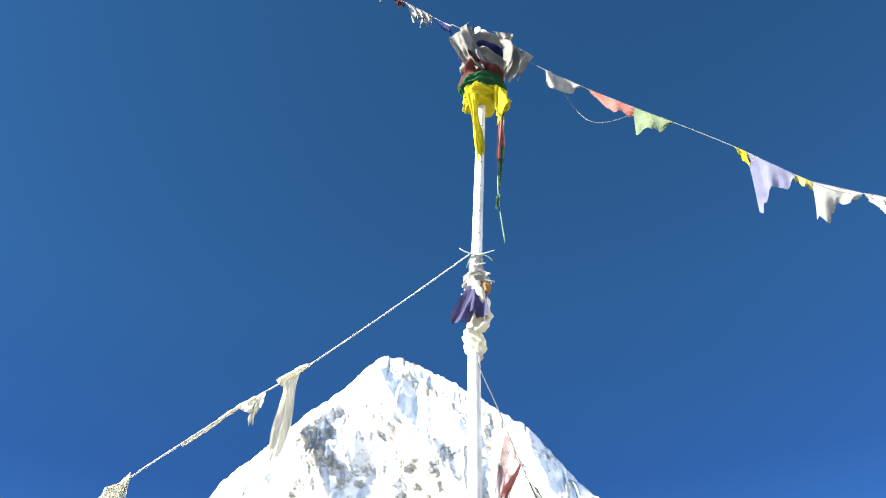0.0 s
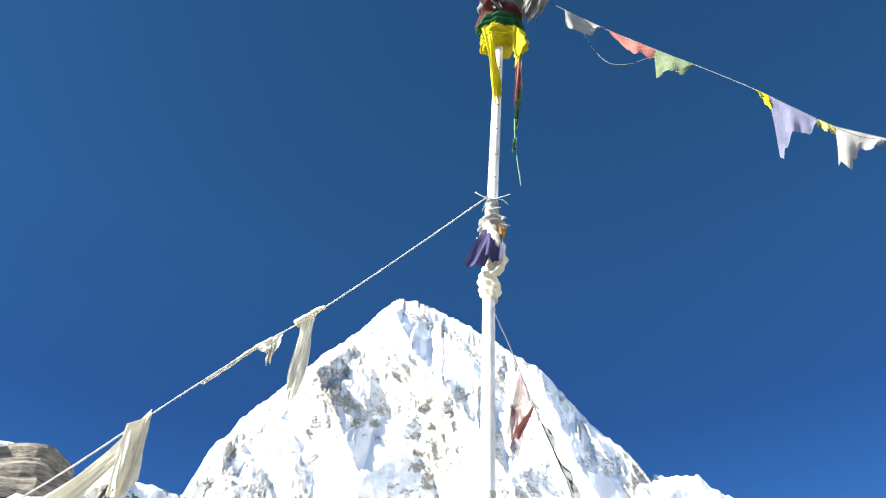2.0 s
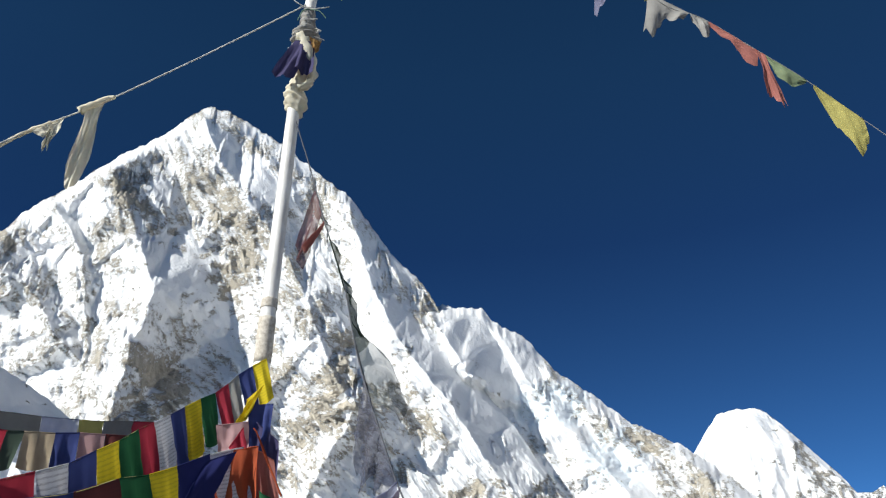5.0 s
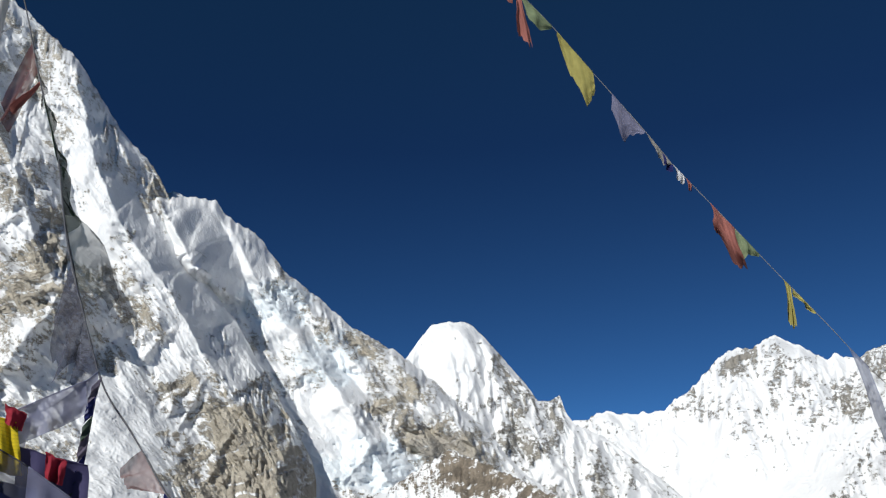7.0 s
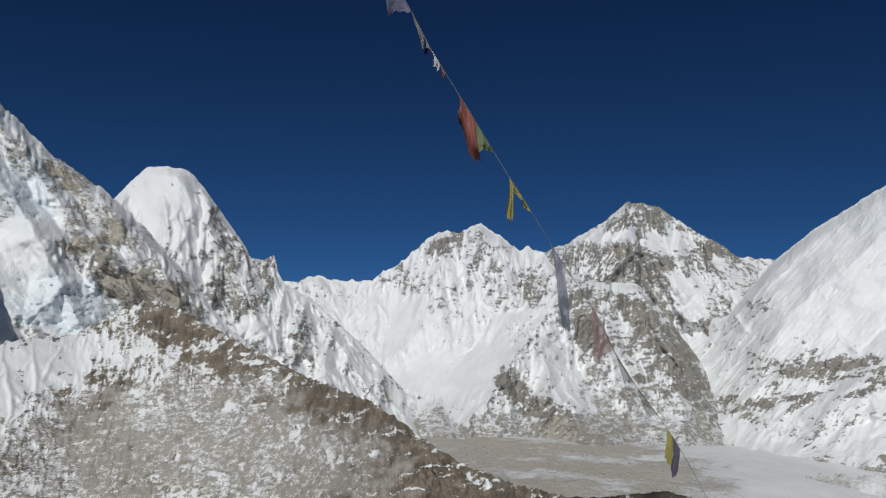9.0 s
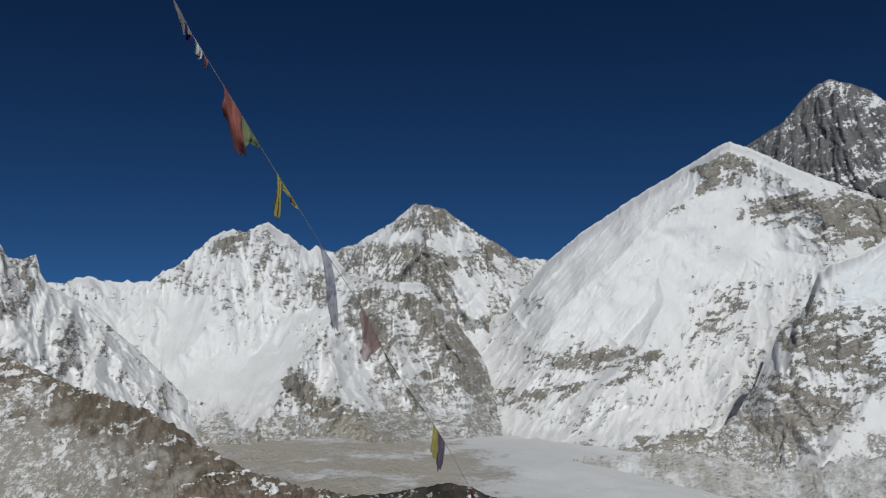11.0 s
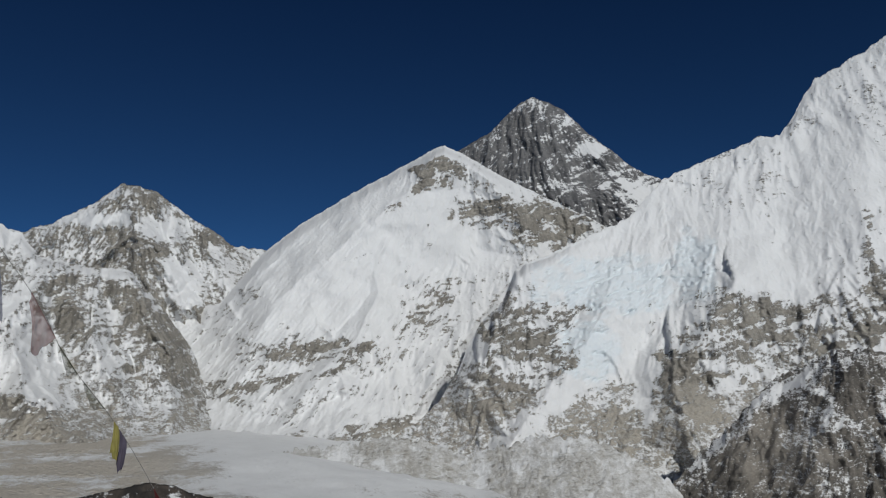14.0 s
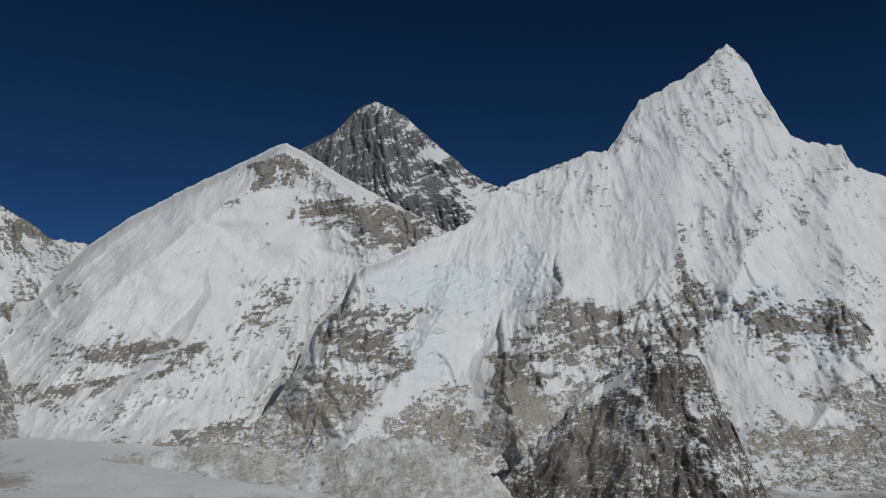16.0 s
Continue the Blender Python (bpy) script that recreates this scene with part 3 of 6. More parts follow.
mountain("snow_wall_northeast", "broad white snow wall with fluted faces and a brown spur",
         [(37, 2.5), (40, 4.6), (42.1, 6.3), (43.2, 6.5), (44.5, 6.9), (46.2, 6.6), (48.2, 6.7), (50.6, 8.2), (52.2, 9.7), (53.1, 10.4), (54.7, 10.4), (55.6, 10.9), (56.3, 11.1), (57.8, 10.1), (59.2, 9.1), (59.6, 9.5),
          (60.8, 9.0), (62, 7.6), (65, 7), (67.4, 6.9), (69.4, 4.6), (71.7, 1.4), (73, -2.5)],
         [(37, -6), (50, -6.5), (73, -6.5)], 3900, 2300, ROCK_GREY, jag=0.16, bare=0.2, contrast=0.4, bend=0.45, seed=5, scree=-2.4, ribs=0.3, rib_gap=2.0, twigs=0.6, lean=[(39, 0.5), (54, 0.2), (60, -0.6), (66, -0.2), (70, 0.4)], crags=1.0, gully=2.0, stain=0.25,
         bands=[([(57.7, 0.2), (60.9, -2.6), (64.1, -4.5)], 0.5, 1.1, 1.1), ([(64.8, 7), (63.2, 5), (64, 3.4)], 0.8, 0.9, 0.6), ([(67.3, 5), (70.5, 1.7), (72.4, -2.2)], 1, 1.3, 0.7),
                ([(59.1, 7.4), (60.2, 5.6)], 0.6, 0.7, 0.5), ([(53.1, 9.5), (54.6, 10.1)], 0.3, 0.4, 0.9), ([(49.3, -0.5), (53.8, 0.2), (57.6, 1.4)], 0.8, 0.8, -0.9), ([(46.7, 1.7), (47.8, -0.1)], 0.5, 0.6, 0.5),
                ([(50.1, -0.9), (52.3, -1.3)], 0.25, 0.3, 0.5)],
         spurs=[([(56.1, 11.0), (58.0, 7.2), (60.6, 3.7)], 140, 3.0, 3.0), ([(63.4, 7.4), (59.9, 2.9), (57.1, -1.4), (53.9, -4.8)], 230, 3.2, 3.4), ([(60.6, 2.6), (61.5, -1.2), (64.8, -4.8)], 240, 2.5, 2.0),
                ([(63.4, 7.2), (65.1, 2.1), (67.4, -2.6)], 170, 2.2, 2.0), ([(67.4, 6.9), (70.1, 1.2), (70.5, -3.1)], 170, 2.5, 1.8), ([(53.4, 10.3), (53.2, 7.1), (52.3, 3.8), (50, 1)], 90, 2.5, 2.2),
                ([(44.5, 6.6), (45, 3), (46.5, 0)], 90, 2.0, 2.0), ([(39.5, 4.4), (43.9, 0.9), (47.5, -1.4)], 120, 1.5, 2.0)],
         patches=[(65, 4.5, 2.6, 2.6, 0.6), (69.3, 2.0, 1.8, 3.2, 0.6), (61.6, -3.0, 1.6, 2.0, 0.6), (58, 1, 1.6, 2.4, 0.2), (66.5, 0, 3, 3, 0.2), (50, 3.5, 4, 2.5, -0.25), (43.5, 1.6, 3.4, 1.2, 0.6), (48.5, 2, 0.9, 1.6, 0.4), (53.6, 9.3, 1.0, 0.7, 0.5),
                  (54, 0.2, 3.4, 1.4, -0.5), (52, 6, 1.6, 2, 0.12), (57, 7, 1.2, 1.6, 0.25), (56, -5.2, 8, 1.5, 0.1), (67, -4.4, 5, 2.0, 0.1), (47, -4.6, 5, 1.4, 0.1)],
         loose=[(57, -5.2, 9, 2.2, 0.9), (67.5, -3.8, 4, 2.6, 0.8), (50, -5.0, 6, 2.6, 0.8), (64.5, -3.0, 1.2, 3.0, 0.8)])
mountain("pyramid_peak", "distant pyramid peak of grey rock and snow",
         [(57, 7), (60.8, 9), (62.7, 9.8), (65.4, 11.4), (66.8, 12.6), (67.6, 12.5), (69.0, 12.2), (71.8, 10.2), (73.0, 9.6), (74.2, 8.6), (76.3, 8.4), (80, 6)],
         [(57, 1), (80, 1)], 4700, 4150, ROCK_GREY, step=0.08, bare=0.55, seed=6, contrast=0.75, stain=0.22, lean=[(60, -0.6), (66, -0.2), (70, 0.8), (78, 1.0)],
         bands=[([(67.4, 12.1), (69, 11.7)], 0.4, 0.5, 0.8), ([(66.1, 9.1), (68.6, 8.7), (69.4, 7.8)], 0.5, 0.6, 0.7), ([(64.8, 9.9), (66.9, 10.3)], 0.4, 0.6, -0.7), ([(69.8, 7.4), (71.4, 5)], 0.6, 0.8, -0.6),
                ([(72.3, 9.4), (73.9, 8.6)], 0.3, 0.4, 0.8)],
         spurs=[([(67.0, 12.4), (69.0, 7.3), (72.2, 4.4)], 190, 2.6, 2.6), ([(67.0, 12.2), (64.2, 9.2), (62.4, 6.8)], 150, 2.0, 2.4), ([(72.5, 9.6), (74, 6), (75, 3)], 120, 2, 2)],
         patches=[(69.5, 9.3, 1.8, 1.2, -0.4), (66.3, 11.4, 1.8, 1.0, 0.35), (68.5, 7.5, 1.3, 1.0, 0.5), (72.8, 9.2, 1.2, 0.5, 0.4), (74, 6.5, 2, 1.8, -0.15)])
mountain("highest_peak", "dark rocky summit pyramid streaked with snow",
         [(86, 12), (90.4, 15.3), (93.1, 16.7), (94.4, 18.0), (95.2, 18.7), (96.1, 19.0), (97.3, 18.5), (98.6, 17.8), (99.9, 16.4), (101.8, 14.8), (103.5, 13.3), (105.5, 12.4), (109, 10)],
         [(86, 6), (109, 6)], 4850, 4450, ROCK_DARK, step=0.08, bare=0.92, seed=7, contrast=0.8, crags=0.6, gully=1.3, stain=0.12, strata=0.5, jag=0.08, ribs=0.4, lean=[(90, -0.5), (96, 0.1), (101, 0.7)],
         bands=[([(96.2, 17.6), (98.9, 17)], 0.25, 0.35, -0.45), ([(98.7, 14.5), (100.8, 15.1)], 0.35, 0.4, -0.45), ([(101.8, 12.4), (104.4, 11.2)], 0.6, 0.8, -0.25), ([(97.1, 14.8), (95.8, 13.7)], 0.5, 0.6, 0.5),
                ([(100, 13), (100.9, 11.3)], 0.3, 0.4, 0.5)],
         spurs=[([(96.3, 18.9), (96.6, 15.7), (97.5, 11.7), (98, 8)], 90, 3.5, 3.5), ([(93, 16.6), (92.5, 13), (93, 9)], 50, 2.0, 2.0), ([(101, 15.6), (102, 12), (103, 9)], 60, 2.2, 2.0)],
         patches=[(100.3, 15.0, 1.0, 0.6, -0.35), (94.5, 17.2, 1.6, 1.4, 0.3), (100, 12.5, 1.8, 1.2, -0.2), (104.5, 12, 2, 1.5, -0.6)])
mountain("white_shoulder", "huge smooth snow shoulder with rock bands",
         [(64, -1), (70.6, 4.0), (73.4, 4.6), (76.3, 8.1), (78.8, 10.1), (82.6, 12.4), (86.9, 14.6), (88.8, 15.6), (89.6, 15.8), (91.4, 14.9), (93.7, 13.5), (96.7, 11.9), (100.0, 10.2), (105, 7)],
         [(64, -6), (80, -7), (105, -8)], 4300, [(64, 2900), (84, 2900), (92, 3500), (105, 4000)], ROCK_GREY, bare=0.19, bend=0.6, seed=8, jag=0.06, ribs=0.3, rib_gap=2.2, twigs=0.3, scree=-4.0, stain=0.22, strata=0.2, crags=0.45, flutes=0.6, lean=[(70, -0.8), (84, -0.8), (90, -0.4), (96, 0.3)],
         bands=[([(87.4, 12.9), (89.6, 14.6), (90.6, 14)], 0.35, 0.45, 1.3), ([(79.9, 7.1), (84, 10.1), (86.8, 12.3)], 0.12, 0.2, 0.5), ([(90.3, 11), (93.6, 11.7), (96.5, 11), (98.8, 9.5)], 0.4, 0.6, 0.8),
                ([(94.8, 10.5), (97.7, 8.3)], 0.4, 0.5, 0.6), ([(86.8, 6.7), (86.3, 3.9), (87.9, 2.8)], 0.2, 0.3, 0.55), ([(89.3, 5.9), (91.7, 6.2)], 0.25, 0.3, 0.5), ([(77.4, 0.7), (80.2, 1.6), (83.8, 1.6)], 0.25, 0.4, 0.8),
                ([(73.6, -1.9), (78.2, -0.7), (81.8, -0.2)], 0.2, 0.35, 0.7), ([(76.6, 3.7), (81.5, 4.4), (84.7, 3.5)], 1.2, 1.2, -0.7), ([(74.7, 2.6), (75.5, 0.6)], 0.3, 0.4, 0.4)],
         spurs=[([(89.6, 15.6), (86.8, 12.7), (83.4, 10.0), (80.4, 7.3), (77.0, 4.7), (75, 0)], 210, 6.0, 6.5), ([(91.4, 14.8), (94.7, 10.8), (95.7, 7.2), (91.5, 3.0), (88, -2)], 160, 3.5, 3.0),
                ([(84, 9), (84.5, 5), (82, 1), (79, -2)], 120, 2.5, 2.5), ([(74, 4.4), (75.5, 2.5), (75.5, -1)], 120, 2.0, 1.5)],
         patches=[(88.4, 13.6, 1.4, 0.9, 1.6), (85.4, 11.3, 1.2, 0.6, 0.6), (82.3, 8.3, 1.3, 0.6, 0.6), (93.2, 10.8, 3.0, 1.0, 1.0), (97, 9.6, 2.4, 1.1, 1.0), (88.8, 4, 1.4, 1.4, 0.5), (80.2, 1, 2.6, 0.8, 0.7),
                  (84.4, -5.1, 2.6, 1.3, 1.0), (74.5, -1.4, 3.0, 0.7, 0.7), (82, 5.5, 4, 3, -0.5), (80.5, 8, 3, 3, -0.7), (84, 11, 2.5, 2.2, -0.7), (88, 10.5, 4, 2.5, -0.3), (90, 8, 3.2, 2, -0.5), (77, 3, 1.5, 2.5, 0.25), (86, 2, 1.2, 1.2, 0.3)])
SOUTH_ROCK = [([(94.6, 3.8), (99.1, 3.3)], 0.4, 0.5, 0.8), ([(92.5, 2), (95.7, 1.4), (98.3, 0.2)], 0.7, 0.9, 0.7), ([(90.8, -3.5), (94, -2.1), (96.5, -1.4)], 0.7, 0.9, 0.6),
                ([(104.6, -0), (105.5, -2), (107.4, -3.5)], 0.6, 1, 1.2), ([(109.1, 3), (111.8, 1.3), (113.9, -0.3)], 0.9, 1.3, 0.6), ([(114.2, 3.5), (117.1, 2.6), (118.5, 1)], 0.6, 0.9, 0.5),
                ([(117.8, 9.2), (117.8, 6.4), (118.6, 1)], 0.3, 0.5, 0.6), ([(122.2, 3.4), (124, 2.3), (127.6, 1.9)], 0.8, 1.0, 1.0), ([(123.2, 2), (123.8, 0.2)], 0.5, 0.4, 0.8), ([(121.7, -5.9), (124.1, -5.5), (127.6, -5.2)], 0.6, 0.9, 0.8), ([(111.1, 3.7), (113.8, 2.4), (115.1, 0.4)], 0.5, 0.6, 0.6), ([(119.1, 4.2), (118.4, 1.8), (116.5, 1.1)], 0.6, 0.8, 0.6), ([(100.4, -3.9), (101.8, -5.3)], 0.6, 0.7, 0.8)]
mountain("snow_wall_south", "fluted snow wall and sharp summit above a broken icefall",
         [(78, -9.5), (82, -7), (85, -5.2), (87.2, -3.9), (88.8, -2.5), (90.1, -0.5), (91.1, 1.7), (92.1, 3.2), (93.5, 4.4), (94.4, 6.6), (95.0, 7.1), (96.5, 7.5), (98.6, 8.4), (102.7, 10), (105.2, 12.5), (107.1, 13.2), (112.1, 14.8),
          (113.1, 14.6), (113.5, 15.1), (115.5, 17.9), (118.7, 19.2), (120.3, 20.0), (121.3, 20.7), (121.8, 21.0), (122.2, 20.6), (123.1, 19.5), (123.9, 17.5), (124.7, 16.0), (125.4, 14.4), (126.7, 13.8),
          (128.4, 13.4), (128.8, 12.4), (129.2, 11.8), (130.8, 11.1), (136, 10), (142, 12)],
         [(78, -12), (142, -12)], [(78, 2900), (82, 3000), (94, 3300), (110, 3850), (122, 4350), (142, 4750)], [(78, 2650), (94, 2600), (142, 2550)], ROCK_GREY, step=0.1, bare=0.17, ribs=0.1, rib_gap=1.6, seed=9, bend=0.75, scree=-1.5, jag=0.14, stain=0.24, strata=0.07, flutes=0.65, lean=[(90, 0.2), (104, -0.3), (114, 0.25), (126, 0.5)], crags=0.45, contrast=0.3, blocks=[(101, 5.4, 5, 2.2, 0.22), (107, 6.4, 1.6, 2.4, 0.26), (99.5, 0.8, 2.2, 2.2, 0.2), (122.5, 3.6, 2.2, 1.4, 0.35), (126.5, 1.5, 1.6, 2.4, 0.35)],
         bands=SOUTH_ROCK + [([(107.9, 8.3), (103.3, 6.9), (99.6, 7)], 1.4, 1.6, -0.9), ([(103.1, 3.2), (100.6, 0.9), (98.1, -1.8), (92.4, -6.7)], 0.5, 0.9, -0.9), ([(119.5, 1), (121.7, -2.1), (124.2, -3.5), (127, -4.2)], 0.8, 0.7, -1), ([(125.5, 6.9), (123.7, 4.9)], 1.4, 1.6, -0.8), ([(102.2, 0), (103.1, -2.4), (103.4, -4.1)], 0.4, 0.5, -0.8)],
         spurs=[([(121.8, 20.7), (119.3, 16.7), (117.5, 11.9), (117.6, 7.5), (114.2, 3.0)], 50, 7.0, 4.0), ([(112.5, 14.6), (110.2, 11.6), (109.2, 7.6), (108.8, 4.8), (108, 0)], 50, 2.4, 6.0),
                ([(123.9, 17.5), (124.7, 13.8), (122.5, 8.7), (120.7, 3.5)], 80, 2.4, 3.0), ([(128.7, 13.1), (127.0, 9.1), (128.0, 5.3), (127.4, -2.0)], 100, 3.0, 3.0),
                ([(94.5, 5.6), (93.9, 3.6), (92.7, 1.4), (91.6, -0.8), (91, -2.2)], 130, 1.5, 7.0), ([(109.3, 5), (107.3, 1.6), (105.0, -0.5), (105.4, -3), (106, -7)], 150, 1.6, 4.5), ([(101, 3.6), (98, -0.2), (95, -4), (92, -8)], 110, 3.0, 3.5)],
         patches=[(93.6, 2.2, 1.6, 3, 0.49), (91.6, -2, 2.2, 2.2, 0.56), (96.6, 1.4, 2.4, 2, 0.42), (96.5, -2, 2, 1.6, 0.28), (106.3, -1.3, 1.8, 2.8, 0.66), (109.5, 1.8, 2.4, 2.6, 0.52), (113.6, 2.4, 2.8, 1.4, 0.22), (117.7, 6.5, 0.9, 2.2, 0.09),
                  (96.5, -5.6, 3.6, 1.6, 0.22), (101, -5, 3.5, 1.6, 0.19), (122.6, 0.6, 2, 1.4, 0.16), (127.5, -3, 3, 3, 0.16), (101, 6, 5, 2.2, -0.5), (100, 1.5, 2.5, 2, -0.35), (116.5, 11, 2.5, 3.5, -0.3),
                  (112, 7, 3, 3, -0.25), (104, 10, 4, 1.5, -0.3), (121.5, -4, 1.5, 4, -0.4), (118.8, 3, 2.2, 1.6, 0.22), (123.5, 2, 2, 2.2, 0.22), (126, 5, 3, 3, 0.09), (103, -3.5, 4, 2, 0.09)],
         loose=[(97, -5.5, 5, 2.2, 0.8), (103, -5.0, 4, 2.4, 0.7), (109, -6, 5, 3, 0.6), (100.5, -3.5, 1.6, 1.0, 0.6)])
mountain("valley_moraine", "low grey moraine mounds dusted with snow at the wall's foot",
         [(69.5, -6.4), (74.7, -6.1), (78.2, -5.68), (81.3, -5.35), (85.3, -4.96), (88.5, -5.52), (90.8, -6.4), (94.9, -5.24), (98.8, -5.1), (101.8, -6.3), (104.3, -8.0), (106.6, -10), (109.2, -13)],
         [(69.5, -13), (109.2, -15)], 2480, 1900, MORAINE, step=0.1, bare=0.3, seed=14, category="slope", jag=0.4, crags=0.45, gully=1.6, contrast=0.25, stain=0.4, ribs=0.1, rib_gap=3.0, twigs=0.3,
         loose=[(84, -7, 7, 3, 0.5), (92, -8, 7, 4, 0.5), (100, -9, 7, 5, 0.5), (77, -7.5, 4, 2, 0.5)])
mountain("dark_buttress", "dark broken rock buttress dusted with snow",
         [(96, -16), (101, -12.5), (103, -10), (104.2, -8.6), (107.6, -5.3), (110.1, -2.8), (111.5, -1.4), (113.3, -0.5), (115, 0.2), (116.8, 0.5), (117.6, 0.2), (118.3, 0.3), (118.9, -0.9), (119.5, -2.7), (121.0, -6.2), (122.4, -9.1), (125, -13)],
         [(96, -18), (125, -18)], 2500, 2250, ROCK_SHADE, bare=0.8, seed=10, ribs=0.2, twigs=0.4, crags=0.5, gully=1.8, contrast=0.4, stain=0.34, strata=0.12, lean=[(100, -1.0), (113, -0.6), (119, 0.5)], category="ridge", jag=0.32,
         bands=[([(114.2, -2.3), (115.5, -4.2), (117.9, -6.4), (119.5, -8.2)], 0.3, 0.7, -0.4), ([(113.5, -0.9), (110.3, -3.4), (105.5, -8)], 0.25, 0.35, -0.35)],
         loose=[(111.4, -6, 3, 2.2, 0.7)],
         spurs=[([(116.8, 0.4), (115.0, -3.3), (113.7, -6.3), (113, -12)], 70, 3.5, 3.0), ([(110.1, -2.8), (109.1, -5.5), (108, -11)], 40, 2.5, 2.2), ([(118.5, 0), (118.5, -5), (120, -11)], 40, 2.0, 2.0)],
         patches=[(108.5, -6.5, 2.5, 2.0, 0.2), (112, -2, 1.8, 1.2, -0.2)])
mountain("brown_moraine", "brown stony moraine ridge beside the glacier",
         [(14, -14), (18.9, -6.6), (20.7, -3), (21.9, -1.2), (23.6, 0.6), (24.9, 1.4), (26.8, 1.7), (28.6, 2.0), (31, 3.4), (33.4, 4.8), (34.4, 4.4), (35.9, 3.7), (38.2, 2.6), (41, 1.2), (43.9, -0.2), (46, -0.9), (48.7, -1.9), (50.6, -3.0), (52.9, -4.6), (55.3, -6.0), (58.8, -7.2), (63.6, -8.1), (70, -12)],
         [(14, -17), (70, -18)], [(14, 1200), (22, 1300), (26, 1370), (31, 1460), (36, 1380), (44, 1080), (50, 800), (66, 600)], [(14, 900), (24, 900), (34, 850), (40, 760), (50, 600), (66, 480)], ROCK_BROWN, step=0.1, stain=0.25, bare=0.4, relief=1.0, ribs=0.25, rib_gap=1.4, seed=11, category="slope", contrast=0.38, lean=1.0, crags=0.5, jag=0.2,
         patches=[(23.5, -1.6, 2.6, 1.6, -1.0), (27, 0.2, 2.4, 1.4, -0.6), (36, 2.6, 2.6, 1.1, 0.8), (40, 0.6, 3.4, 1.1, 0.9), (44.6, -2.0, 3, 1.2, 0.9), (48.5, -3.2, 3, 1.6, 0.9), (52, -6, 4, 2.0, 0.9), (34, 3.4, 1.4, 1.2, 0.7), (30.5, -3.0, 2.2, 2.4, 0.6), (37, -2.6, 4.0, 1.0, -0.1), (42, -6, 5, 1.4, -0.1), (33, -6.5, 3, 2, 0.35), (53, -8.5, 6, 2.6, 1.2), (58, -9.5, 6, 3, 1.2)],
         loose=[(38, -3.5, 6, 3, 0.9), (44, -7, 7, 3, 0.9), (31, -6, 5, 4, 0.9), (47, -4.4, 3, 1.0, 0.3)])
mountain("dark_hill", "dark stony hillside with scattered snow",
         [(50, -20), (53, -13), (56, -9.4), (59.1, -8.2), (62, -8.0), (65.2, -7.8), (69.0, -7.2), (70.5, -7.4), (72.1, -8.1), (76.0, -9.2), (84, -12), (92, -16)],
         [(50, -24), (92, -24)], 130, 95, ROCK_NEAR, step=0.12, bare=0.9, relief=0.4, seed=12, category="hillside", jag=0.08, contrast=0.35)


def build_ground():
    """One sheet: the summit slope falls to the valley floor, which runs out to the horizon."""
    rad = np.concatenate([np.linspace(0.0, 30, 30), np.geomspace(32, 4950, 240)])
    ang = np.radians(np.linspace(-180, 180, 541))
    Rr, Aa = rad[:, None], ang[None]
    x, y = Rr * np.sin(Aa), Rr * np.cos(Aa)
    az = np.degrees(np.arctan2(x, y))
    floor = np.interp(az + 4 * fractal(Rr / 900, az / 30, 3), [-180, 0, 40, 60, 75, 90, 110, 140, 180], [-300, -230, -210, -205, -240, -340, -440, -440, -300])
    z = np.maximum(-0.3 * Rr, floor)
    z = z + np.clip(Rr / 900, 0.002, 1) * (4.5 * ridged(x / 200, y / 200, 7, 0.7) - 8 + 6 * facets(x / 70 + 3, y / 70, 4, 0.6))
    debris = 0.34 + 0.55 * fractal(x / 300 + 3, y / 300, 7, 0.72) + 0.3 * np.clip(1 - Rr / 800, 0, 1)
    river = np.abs(az - np.interp(Rr, [1200, 1900, 3000], [92, 79, 74]) - 3 * fractal(Rr / 500, Rr * 0 + 2, 3)) / 7
    debris = debris - 0.5 * np.clip(1 - river, 0, 1) + 0.55 * np.clip((75 - az) / 10, 0, 1) - 0.6 * np.clip(1 - np.abs(az - 81) / 9, 0, 1) * np.clip((Rr - 1400) / 700, 0, 1)
    P = np.stack([x, y, np.minimum(z, 0)], -1)
    summit = np.clip(1 - (Rr - 250) / 150, 0, 1)
    debris = debris * (1 - summit) + summit * (0.8 + 0.25 * fractal(x / 4, y / 4, 3))
    sheet = grid_mesh("ground", P, DEBRIS, {"rock": debris, "rubble": np.clip((76 - az) / 8, 0.25, 1) * (1 - summit)})
    sheet.data.materials.append(ROCK_NEAR)
    sheet.data.polygons.foreach_set("material_index", np.repeat((rad[1:] < 400).astype(np.int32), len(ang) - 1))
    return tagged(sheet, "grey glacier valley floor of ice and stones", "ground", kind="structure")


build_ground()


# ---- things on the summit: flagpole, cords, cloths ----
def part(name, bm, mat, parent, label="", smooth=True):
    me = bpy.data.meshes.new(name)
    if smooth:
        for face in bm.faces:
            face.smooth = True
    bm.to_mesh(me)
    bm.free()
    me.materials.append(mat)
    ob = new(name, me)
    ob.parent = parent
    return tagged(ob, label)


def thing(name, place, label, category, group=""):
    ob = new(name)
    ob.location = place
    ob.empty_display_size = 0.1
    return tagged(ob, label, category, group)


